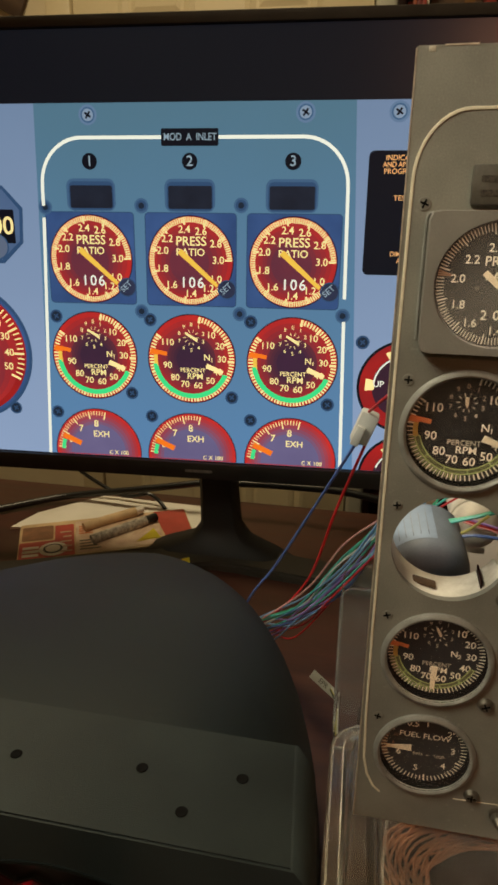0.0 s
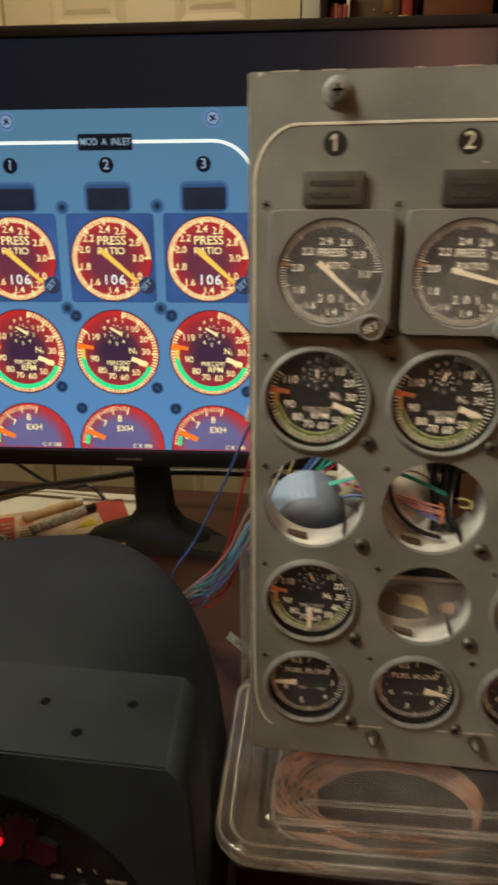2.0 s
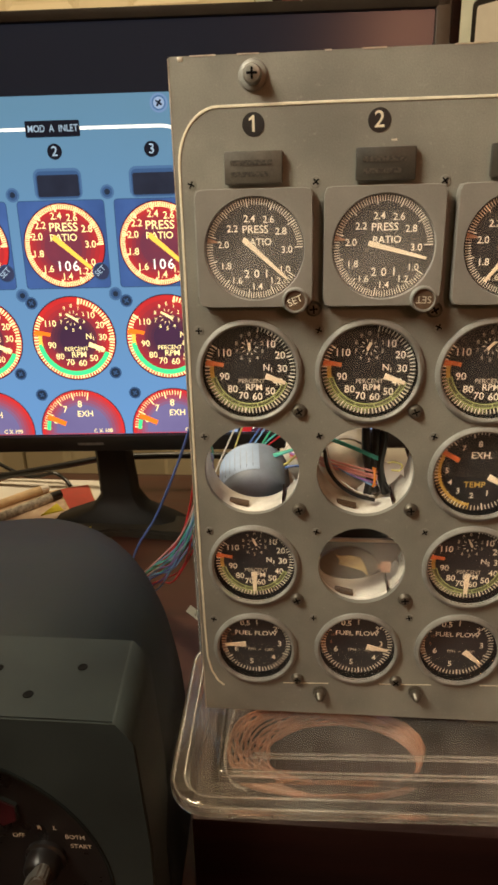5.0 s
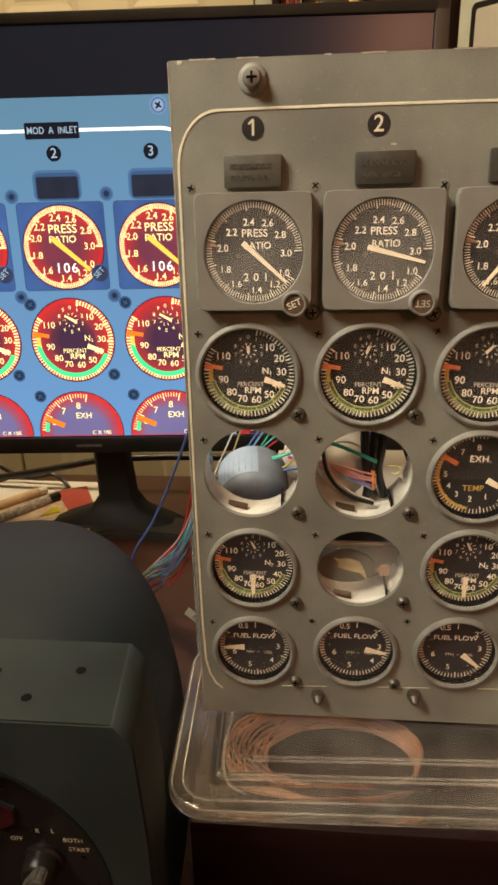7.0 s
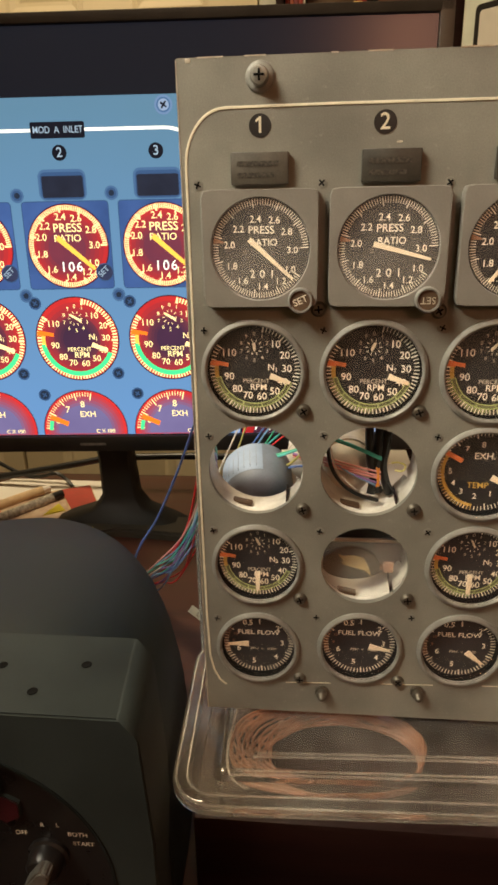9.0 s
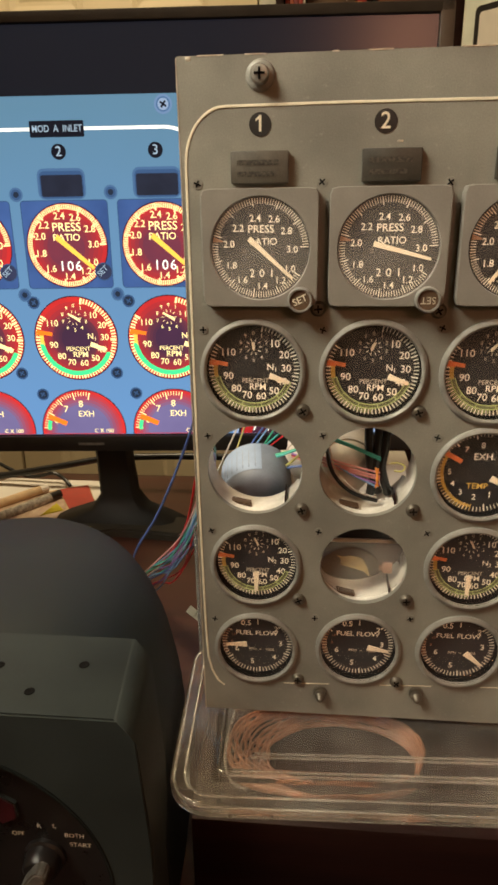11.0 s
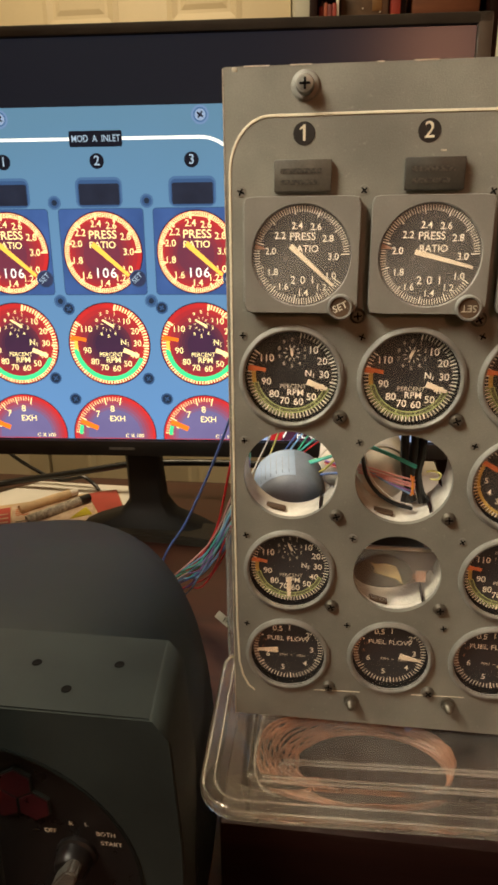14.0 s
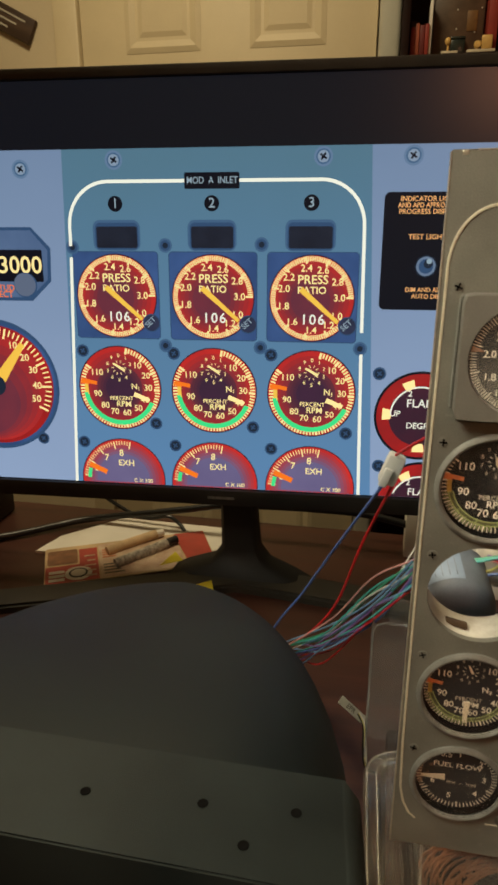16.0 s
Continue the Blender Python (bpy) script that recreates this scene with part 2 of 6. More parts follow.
WIRE = {}
for wire_name, c in dict(blue=(0.09, 0.16, 0.46), red=(0.60, 0.02, 0.025), green=(0.06, 0.46, 0.28), violet=(0.32, 0.17, 0.48), pink=(0.78, 0.38, 0.36), teal=(0.08, 0.50, 0.46),
                         black=(0.013, 0.013, 0.013), white=(0.7, 0.68, 0.62), yellow=(0.6, 0.55, 0.18), orange=(0.75, 0.26, 0.03), skyblue=(0.22, 0.42, 0.70)).items():
    WIRE[wire_name] = surface(wire_name + " wire insulation", c, 0.38, 0, 0.12, 150, 0.05, 900)

# the monitor's picture
S_BLUE = lit_fade("picture blue panel", rgb(90, 127, 150), rgb(100, 143, 190), 1.14, 0.335)
S_SIDE = lit_fade("picture lavender panel", rgb(120, 141, 174), rgb(150, 170, 206), 1.22, 0.335)
S_LINE = lit("picture white line", rgb(250, 248, 232), 1.35)
S_BLACK = lit("picture black", rgb(17, 20, 31), 1)
S_HOUSE = lit("picture grey-blue housing", rgb(98, 122, 162), 1.05, 0.3, rgb(84, 108, 148), 20)
S_KNOB2 = lit("picture grey knob", rgb(108, 120, 146), 1)
S_RING = lit("picture screw ring", rgb(112, 140, 176), 1)
S_BOX = lit("picture dark lamp", rgb(40, 46, 62), 1, 0.3, rgb(32, 36, 50), 40)
S_SQUARE = lit("picture navy bezel", rgb(68, 98, 154), 1.12, 0.3, rgb(52, 78, 126), 20)
S_RED = lit("picture red dial", rgb(190, 38, 36), 1.1, 0.5, rgb(150, 34, 38), 18)
S_CORE = lit("picture dial middle", rgb(74, 36, 52), 1.1, 0.4, rgb(60, 36, 52), 30)
S_STEPS = [lit("picture dial shade", rgb(202 - 84 * k / 5, 46 + 4 * k / 5, 42 + 22 * k / 5), 1.28, 0.3, rgb(178 - 78 * k / 5, 42 + 6 * k / 5, 44 + 20 * k / 5), 24) for k in range(6)]
S_EXH = [lit("picture exhaust shade", rgb(212 - 98 * k / 5, 50 + 54 * k / 5, 46 + 98 * k / 5), 1.25, 0.3, rgb(190 - 84 * k / 5, 46 + 50 * k / 5, 48 + 88 * k / 5), 24) for k in range(6)]
S_HUB = [lit("picture dial hub", rgb(106 - 12 * k, 50 - 3 * k, 62 + k), 1.2, 0.3, rgb(92 - 10 * k, 46 - 2 * k, 60), 24) for k in range(4)]
S_RIM = lit("picture dial rim", rgb(52, 30, 44), 1)
S_DULL = lit("picture dull letters", rgb(166, 188, 204), 1)
S_PALE = lit("picture cream marks", rgb(255, 228, 156), 1.55)
S_GOLD = lit("picture gold needle", rgb(250, 196, 78), 1.35)
S_ORANGE = lit("picture orange marks", rgb(255, 122, 32), 1.35)
S_TEXT = lit("picture pale orange letters", rgb(255, 186, 120), 1.35)
S_SET = lit("picture dark set knob", rgb(58, 64, 92), 1, 0.3, rgb(44, 50, 74), 60)
S_KNOB = lit("picture grey toggle", rgb(120, 140, 170), 1)
S_GREEN = lit("picture green arc", rgb(70, 230, 140), 1.3)
S_SHADOW = lit("picture soft shadow", rgb(58, 88, 128), 1)
S_HALO = lit("picture faint shadow", rgb(76, 110, 148), 1)
S_SCREW = lit("picture screw", rgb(36, 48, 66), 1)
S_GREY = lit("picture pale screw", rgb(150, 170, 196), 1)
S_OFF = lit("unlit screen", rgb(20, 23, 31), 1)
S_OFF.node_tree.nodes["Principled BSDF"].inputs["Roughness"].default_value = 0.25
LED_RED = lit("lit red lamp", rgb(255, 20, 40), 2.0)

# ---- building helpers ----


def thing(name, label, category, m=None, group="", kind=""):
    ob = new(name)
    ob.empty_display_size = 0.02
    if m is not None:
        ob.matrix_world = m
    return tagged(ob, label, category, group, kind)


def mesh_of(bm, materials, smooth=40):
    me = bpy.data.meshes.new("mesh")
    bm.normal_update()
    if smooth:
        for fc in bm.faces:
            fc.smooth = True
        for e in bm.edges:
            if len(e.link_faces) == 2 and e.calc_face_angle(0) > radians(smooth):
                e.smooth = False
    bm.to_mesh(me)
    bm.free()
    for mt in (materials if isinstance(materials, (list, tuple)) else [materials]):
        me.materials.append(mt)
    return me


def part(name, bm, material, parent=None, label="", m=None, smooth=40):
    me = bm if isinstance(bm, bpy.types.Mesh) else mesh_of(bm, material, smooth)
    ob = new(name, me)
    if parent is not None:
        ob.parent = parent
    if m is not None:
        ob.matrix_local = m
    if label:
        ob["label"] = label
    return ob


def box(x0, x1, y0, y1, z0, z1, bevel=0.0, seg=2, bm=None):
    bm = bm or bmesh.new()
    r = bmesh.ops.create_cube(bm, size=1)
    bmesh.ops.transform(bm, matrix=Matrix.Translation(((x0 + x1) / 2, (y0 + y1) / 2, (z0 + z1) / 2)) @ Matrix.Diagonal((x1 - x0, y1 - y0, z1 - z0, 1)), verts=r["verts"])
    if bevel:
        es = list({e for v in r["verts"] for e in v.link_edges})
        bmesh.ops.bevel(bm, geom=es, offset=bevel, segments=seg, profile=0.5, affect="EDGES")
    return bm


def lathe(profile, n=48, bm=None, closed=False):
    """Turns (radius, height) pairs round the local y axis; height runs towards -y."""
    bm = bm or bmesh.new()
    rings = []
    for r, h in profile:
        if r < 1e-6:
            rings.append([bm.verts.new((0, -h, 0))])
        else:
            rings.append([bm.verts.new((r * math.sin(2 * math.pi * i / n), -h, r * math.cos(2 * math.pi * i / n))) for i in range(n)])
    pairs = list(zip(rings, rings[1:] + rings[:1])) if closed else list(zip(rings, rings[1:]))
    for a, b in pairs:
        for i in range(n):
            j = (i + 1) % n
            if len(a) == 1 and len(b) == 1:
                continue
            if len(a) == 1:
                bm.faces.new((a[0], b[j], b[i]))
            elif len(b) == 1:
                bm.faces.new((a[i], a[j], b[0]))
            else:
                bm.faces.new((a[i], a[j], b[j], b[i]))
    bmesh.ops.recalc_face_normals(bm, faces=bm.faces)
    return bm


def smooth_path(points, steps=8):
    p = [Vector(q) for q in points]
    p = [2 * p[0] - p[1]] + p + [2 * p[-1] - p[-2]]
    out = []
    for i in range(1, len(p) - 2):
        for k in range(steps):
            t = k / steps
            a, b, c, d = p[i - 1], p[i], p[i + 1], p[i + 2]
            out.append(0.5 * (2 * b + (c - a) * t + (2 * a - 5 * b + 4 * c - d) * t * t + (3 * b - a - 3 * c + d) * t ** 3))
    out.append(p[-2])
    return out


def tube(points, r, n=8, steps=8, bm=None, flat=1.0):
    bm = bm or bmesh.new()
    path = smooth_path(points, steps)
    side = None
    rings = []
    for i, q in enumerate(path):
        d = (path[min(i + 1, len(path) - 1)] - path[max(i - 1, 0)]).normalized()
        if side is None:
            side = d.orthogonal().normalized()
        side = (side - d * side.dot(d)).normalized()
        up = d.cross(side)
        rings.append([bm.verts.new(q + r * (math.cos(2 * math.pi * k / n) * side + flat * math.sin(2 * math.pi * k / n) * up)) for k in range(n)])
    for a, b in zip(rings, rings[1:]):
        for k in range(n):
            bm.faces.new((a[k], a[(k + 1) % n], b[(k + 1) % n], b[k]))
    bm.faces.new(rings[0][::-1]), bm.faces.new(rings[-1])
    return bm


def prism(outline, y0, y1, bm=None):
    """A flat outline of (x, z) pairs given depth from y0 (front) to y1."""
    bm = bm or bmesh.new()
    a = [bm.verts.new((x, y0, z)) for x, z in outline]
    b = [bm.verts.new((x, y1, z)) for x, z in outline]
    n = len(a)
    bm.faces.new(a), bm.faces.new(b[::-1])
    for i in range(n):
        bm.faces.new((a[i], b[i], b[(i + 1) % n], a[(i + 1) % n]))
    bmesh.ops.recalc_face_normals(bm, faces=bm.faces)
    return bm


def slab(outline, z0, z1, bm=None):
    """A flat outline of (x, y) pairs given height from z0 to z1."""
    bm = bm or bmesh.new()
    a = [bm.verts.new((x, y, z0)) for x, y in outline]
    b = [bm.verts.new((x, y, z1)) for x, y in outline]
    n = len(a)
    bm.faces.new(a), bm.faces.new(b[::-1])
    for i in range(n):
        bm.faces.new((a[i], b[i], b[(i + 1) % n], a[(i + 1) % n]))
    bmesh.ops.recalc_face_normals(bm, faces=bm.faces)
    return bm


def rounded(x0, x1, z0, z1, r, n=6):
    out = []
    for cx, cz, a0 in ((x1 - r, z1 - r, 0), (x0 + r, z1 - r, 90), (x0 + r, z0 + r, 180), (x1 - r, z0 + r, 270)):
        for k in range(n + 1):
            a = radians(a0 + 90 * k / n)
            out.append((cx + r * math.cos(a), cz + r * math.sin(a)))
    return out


GLYPHS = {}


def glyphs(s):
    """Outline of a line of writing, centred, with capitals about 0.7 high."""
    if s not in GLYPHS:
        cu = bpy.data.curves.new("writing", "FONT")
        cu.body, cu.align_x, cu.align_y, cu.resolution_u, cu.offset = s, "CENTER", "CENTER", 3, 0.008
        ob = bpy.data.objects.new("writing", cu)
        scene.collection.objects.link(ob)
        me = bpy.data.meshes.new_from_object(ob.evaluated_get(bpy.context.evaluated_depsgraph_get()))
        GLYPHS[s] = ([(v.co.x, v.co.y) for v in me.vertices], [tuple(p.vertices) for p in me.polygons])
        bpy.data.objects.remove(ob), bpy.data.curves.remove(cu), bpy.data.meshes.remove(me)
    return GLYPHS[s]


class Flat:
    """Printed or lit marks on a flat face that looks towards -y; a layer lies a little in front of the one below."""

    def __init__(self, step=0.00012):
        self.v, self.f, self.m, self.mats, self.step = [], [], [], [], step

    def add(self, pts, faces, mat, layer):
        if mat not in self.mats:
            self.mats.append(mat)
        k = len(self.v)
        self.v += [(x, -layer * self.step, z) for x, z in pts]
        self.f += [tuple(k + i for i in fc) for fc in faces]
        self.m += [self.mats.index(mat)] * len(faces)

    def poly(self, pts, mat, layer):
        self.add(pts, [tuple(range(len(pts)))], mat, layer)

    def rect(self, x0, x1, z0, z1, mat, layer, r=0.0):
        self.poly(rounded(x0, x1, z0, z1, r) if r else [(x0, z0), (x1, z0), (x1, z1), (x0, z1)], mat, layer)

    def disc(self, cx, cz, r, mat, layer, n=56):
        self.poly([(cx + r * math.cos(2 * math.pi * i / n), cz + r * math.sin(2 * math.pi * i / n)) for i in range(n)], mat, layer)

    def arc(self, cx, cz, r0, r1, a0, a1, mat, layer):
        """A band from angle a0 to a1, in degrees clockwise from the top."""
        n = max(2, int(abs(a1 - a0) / 4))
        pts, faces = [], []
        for i in range(n + 1):
            a = radians(a0 + (a1 - a0) * i / n)
            pts += [(cx + r0 * math.sin(a), cz + r0 * math.cos(a)), (cx + r1 * math.sin(a), cz + r1 * math.cos(a))]
        for i in range(n):
            faces.append((2 * i, 2 * i + 1, 2 * i + 3, 2 * i + 2))
        self.add(pts, faces, mat, layer)

    def ray(self, cx, cz, a, r0, r1, w0, w1, mat, layer):
        a = radians(a)
        s, c = math.sin(a), math.cos(a)
        self.poly([(cx + s * r + c * w / 2 * k, cz + c * r - s * w / 2 * k) for r, w, k in ((r0, w0, -1), (r0, w0, 1), (r1, w1, 1), (r1, w1, -1))], mat, layer)

    def text(self, s, x, z, size, mat, layer, turn=0.0, wide=1.0):
        v, f = glyphs(s)
        c, n = math.cos(radians(turn)), math.sin(radians(turn))
        self.add([(x + size * (wide * a * c - b * n), z + size * (wide * a * n + b * c)) for a, b in v], f, mat, layer)

    def fitted(self, s, x, z, size, width, mat, layer):
        v = [p[0] for p in glyphs(s)[0]]
        self.text(s, x, z, size, mat, layer, wide=width / size / (max(v) - min(v)))

    def build(self, name, parent=None, label="", m=None):
        me = bpy.data.meshes.new(name)
        me.from_pydata(self.v, [], self.f)
        for mt in self.mats:
            me.materials.append(mt)
        me.polygons.foreach_set("material_index", self.m)
        me.update()
        return part(name, me, None, parent, label, m)

# ---- the room ----
X0, X1, Y0, Y1, ZF, ZC = -1.9, 1.7, -2.0, 1.78, -0.75, 1.65


def wall(name, x0, x1, y0, y1, z0, z1, mat=WALL):
    return tagged(part(name, box(x0, x1, y0, y1, z0, z1), mat), "plain cream painted wall of the room", "wall", kind="structure")


wall("wall_north", X0 - 0.1, X1 + 0.1, Y1, Y1 + 0.1, ZF, ZC)
wall("wall_south", X0 - 0.1, X1 + 0.1, Y0 - 0.1, Y0, ZF, ZC)
wall("wall_west", X0 - 0.1, X0, Y0, Y1, ZF, ZC)
wall("wall_east", X1, X1 + 0.1, Y0, Y1, ZF, ZC)
tagged(part("floor", box(X0 - 0.1, X1 + 0.1, Y0 - 0.1, Y1 + 0.1, ZF - 0.05, ZF), CARPET), "brown carpeted floor", "floor", kind="structure")
tagged(part("ceiling", box(X0 - 0.1, X1 + 0.1, Y0 - 0.1, Y1 + 0.1, ZC, ZC + 0.05), WALL), "plain cream ceiling", "ceiling", kind="structure")


def panelled_door():
    door = thing("door_1", "closed cream-painted panelled door in the wall", "door", kind="structure")
    x0, x1, y, z0, z1 = -0.771, -0.049, 1.735, ZF + 0.01, ZF + 2.03
    part("door_leaf", box(x0, x1, y, y + 0.04, z0, z1, 0.003), DOOR, door)
    for a, b in ((-0.655, -0.465), (-0.345, -0.165)):
        for c, d in ((ZF + 0.18, ZF + 0.80), (ZF + 1.525, ZF + 1.92), (ZF + 0.92, ZF + 1.42)):
            bm = bmesh.new()
            o = [bm.verts.new((x, y - 0.001, z)) for x, z in ((a, c), (b, c), (b, d), (a, d))]
            for inset, depth in ((0.012, -0.004), (0.030, 0.002), (0.045, -0.003)):
                i = [bm.verts.new((x, y - 0.001 + depth if depth > 0 else y + depth, z)) for x, z in ((a + inset, c + inset), (b - inset, c + inset), (b - inset, d - inset), (a + inset, d - inset))]
                for k in range(4):
                    bm.faces.new((o[k], o[(k + 1) % 4], i[(k + 1) % 4], i[k]))
                o = i
            bm.faces.new(o)
            bmesh.ops.recalc_face_normals(bm, faces=bm.faces)
            part("door_panel", bm, DOOR, door, smooth=0)
    return door


panelled_door()
trim = thing("door_trim", "cream and grey-white painted door casing", "door trim", kind="structure")
part("casing", box(-0.84, -0.775, 1.725, 1.78, ZF, ZF + 2.09, 0.006), DOOR, trim)
part("casing", box(-0.045, 0.004, 1.715, 1.78, ZF, ZF + 2.09, 0.012, 3), GREYPAINT, trim, "grey-white casing")
part("casing", box(-0.84, 0.004, 1.725, 1.78, ZF + 2.04, ZF + 2.12, 0.006), DOOR, trim)

sign = thing("hanging_sign", "small dark wooden plaque hung slantwise by the door", "sign", pose(-0.985, 1.772, 0.875, 0, 27, 0))
part("board", box(-0.075, 0.075, -0.008, 0.006, -0.03, 0.03, 0.003), SIGNWOOD, sign)
fl = Flat(0.0003)
for k in range(3):
    fl.rect(-0.055, 0.05 - 0.02 * k, 0.013 - 0.015 * k, 0.017 - 0.015 * k, GREYPAINT, 1)
fl.build("writing", sign, "faint pale lettering", pose(0, -0.008, 0))


def wall_shelf():
    sh = thing("wall_shelf", "dark wooden open shelf unit on the wall", "shelf")
    part("side_panel", box(0.006, 0.022, 1.5, 1.78, ZF, 1.2, 0.002), DARKWOOD, sh)
    part("side_panel", box(0.36, 0.378, 1.5, 1.78, ZF, 1.2, 0.002), DARKWOOD, sh)
    part("back_panel", box(0.022, 0.36, 1.77, 1.78, ZF, 1.2), DARKWOOD, sh)
    for z in (-0.3, 0.2, 0.682, 1.18):
        part("shelf_board", box(0.022, 0.36, 1.5, 1.77, z, z + 0.018, 0.002), DARKWOOD, sh)


wall_shelf()
BOOKS = [surface("book cloth", c, 0.6, 0, 0.2, 60, 0.2, 700) for c in ((0.30, 0.03, 0.02), (0.42, 0.10, 0.05), (0.16, 0.02, 0.02), (0.05, 0.03, 0.03))]


def shelf_book(x, w, y0, y1, h, mat, label):
    b = thing("book", label, "book", group="books on the shelf")
    part("cover", box(x, x + w, y0, y1, 0.70, 0.70 + h, 0.0015), mat, b)
    part("pages", box(x + 0.0018, x + w - 0.0018, y0 + 0.004, y1 + 0.003, 0.702, 0.70 + h - 0.003), PAPER, b)


GOLD = surface("bright gold paint", (0.80, 0.52, 0.17), 0.4, 0.1, 0.25, 60, 0.05, 900)
TEAL = surface("dark teal lacquer", (0.018, 0.028, 0.024), 0.3, 0, 0.3, 60, 0.05, 900)
AMBER_CARD = surface("amber-brown card", (0.20, 0.10, 0.03), 0.5, 0, 0.3, 50, 0.05, 900)
x = 0.0245
for i, (w, h) in enumerate(((0.0085, 0.052), (0.0075, 0.058), (0.009, 0.055), (0.008, 0.057))):
    shelf_book(x, w, 1.52, 1.60, h, BOOKS[i % 3], "small upright book with a worn dark red cover")
    x += w + 0.0008
shelf_book(0.024, 0.014, 1.62, 1.70, 0.085, BOOKS[3], "upright book with a dark violet-brown cover")
shelf_book(0.0590, 0.006, 1.525, 1.60, 0.098, PAPER, "thin upright book with a pale cream spine")
shelf_book(0.170, 0.018, 1.52, 1.64, 0.125, BOOKS[0], "tall upright red-brown book beside the dark case")
case = thing("storage_case", "brown stained case with an amber panel on the shelf", "case")
part("body", box(0.068, 0.167, 1.56, 1.68, 0.70, 0.83, 0.004), CASE_BROWN, case)
part("panel", box(0.133, 0.153, 1.5585, 1.5605, 0.748, 0.784, 0.001), AMBER_CARD, case, "amber-brown panel")
for sx, sz in ((0.112, 0.785), (0.112, 0.752), (0.148, 0.7445), (0.158, 0.786)):
    part("rivet", box(sx, sx + 0.003, 1.5580, 1.5605, sz, sz + 0.003, 0.0008), SLEEVE, case, "small pale rivet")
orn = thing("gold_ornament", "small gold ball on a pale plinth on the shelf", "ornament")
part("plinth", box(0.085, 0.116, 1.508, 1.532, 0.70, 0.7055, 0.001), CREAM, orn, "pale plinth")
bm = bmesh.new()
bmesh.ops.create_uvsphere(bm, u_segments=20, v_segments=12, radius=0.0068)
bmesh.ops.transform(bm, matrix=Matrix.Translation((0.097, 1.513, 0.7225)) @ Matrix.Diagonal((0.85, 0.85, 1.1, 1)), verts=bm.verts)
part("ball", bm, GOLD, orn, "gold ball")
part("neck", box(0.0955, 0.0985, 1.512, 1.515, 0.7053, 0.717), GOLD, orn)
orn = thing("lacquer_box", "small dark teal lacquered box on the shelf", "box")
part("body", box(0.104, 0.131, 1.535, 1.556, 0.70, 0.7300, 0.002), TEAL, orn)
part("lid", box(0.1032, 0.1318, 1.534, 1.557, 0.7302, 0.7355, 0.002), TEAL, orn)
orn = thing("gold_block", "bright gold block on a pale plinth on the shelf", "ornament")
part("plinth", box(0.133, 0.186, 1.505, 1.519, 0.70, 0.7055, 0.001), CREAM, orn, "pale plinth")
part("block", box(0.160, 0.180, 1.506, 1.517, 0.7056, 0.7300, 0.003), GOLD, orn)
part("knob", lathe([(0.0065, 0), (0.0075, 0.004), (0.0055, 0.009), (0, 0.010)], 18), GOLD, orn, "", pose(0.1530, 1.514, 0.7140))
part("stalk", box(0.1515, 0.1545, 1.5125, 1.5150, 0.7056, 0.7100), GOLD, orn)

chest = thing("wooden_box", "red-brown wooden box with a lid on the shelf", "box")
part("body", box(0.212, 0.345, 1.53, 1.70, 0.716, 0.80, 0.003), CHEST, chest)
part("lid", box(0.209, 0.348, 1.527, 1.703, 0.8005, 0.825, 0.004), CHEST, chest)
part("base", box(0.206, 0.351, 1.524, 1.706, 0.70, 0.7155, 0.003), DARKWOOD, chest, "dark plinth")

FRAME_WHITE = surface("pale green-white frame paint", (0.80, 0.86, 0.76), 0.5, 0, 0.1, 20, 0.1, 500)
pf = thing("picture_frame", "pale green-white picture frame with a black inner line", "picture frame", pose(0.3782, 1.4995, 0, 0, 0, -50))
part("frame", prism(rounded(0.0, 0.33, 0.43, 0.742, 0.006), 0.0, 0.018), FRAME_WHITE, pf)
fl = Flat(0.0006)
fl.rect(0.028, 0.302, 0.458, 0.706, BLACK, 1, 0.010)
fl.rect(0.039, 0.291, 0.469, 0.695, PAPER, 2, 0.006)
fl.build("print", pf, "pale print with a black border")

# ---- the desk ----
desk = thing("desk", "red-brown varnished wooden desk", "desk")
part("desktop", box(-1.05, 0.95, -0.12, 0.80, -0.03, 0.0, 0.004), DESK, desk)
part("back_rail", box(-1.05, 0.95, 0.772, 0.80, -0.72, -0.03), DESK, desk)
for lx in (-1.03, 0.91):
    part("side_panel", box(lx, lx + 0.022, -0.08, 0.772, ZF, -0.03), DESK, desk)

# ---- the monitor ----
M_O, M_U, M_V = Vector((-0.148, 0.6084, 0.130)), Vector((0.9978, 0.0662, 0.0)), Vector((-0.0027, 0.0402, 0.9992))
M_N = M_V.cross(M_U).normalized()
M_V = M_U.cross(M_N).normalized()
MON_POSE = Matrix(((M_U.x, M_N.x, M_V.x, M_O.x), (M_U.y, M_N.y, M_V.y, M_O.y), (M_U.z, M_N.z, M_V.z, M_O.z), (0, 0, 0, 1)))
HW, SH = 0.350, 0.394
monitor = thing("monitor", "large black flat monitor showing a blue cockpit panel, on a stand", "monitor", MON_POSE)
bm = box(-HW - 0.013, HW + 0.013, 0.004, 0.030, -0.018, SH + 0.0095, 0.003)
bm = box(-0.22, 0.22, 0.028, 0.060, 0.05, 0.32, 0.012, 3, bm)
part("housing", bm, MON, monitor)
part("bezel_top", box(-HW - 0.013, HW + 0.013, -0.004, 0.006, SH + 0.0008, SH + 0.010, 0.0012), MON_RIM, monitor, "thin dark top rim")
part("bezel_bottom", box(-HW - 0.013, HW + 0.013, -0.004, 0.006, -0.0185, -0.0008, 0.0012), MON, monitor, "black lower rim")
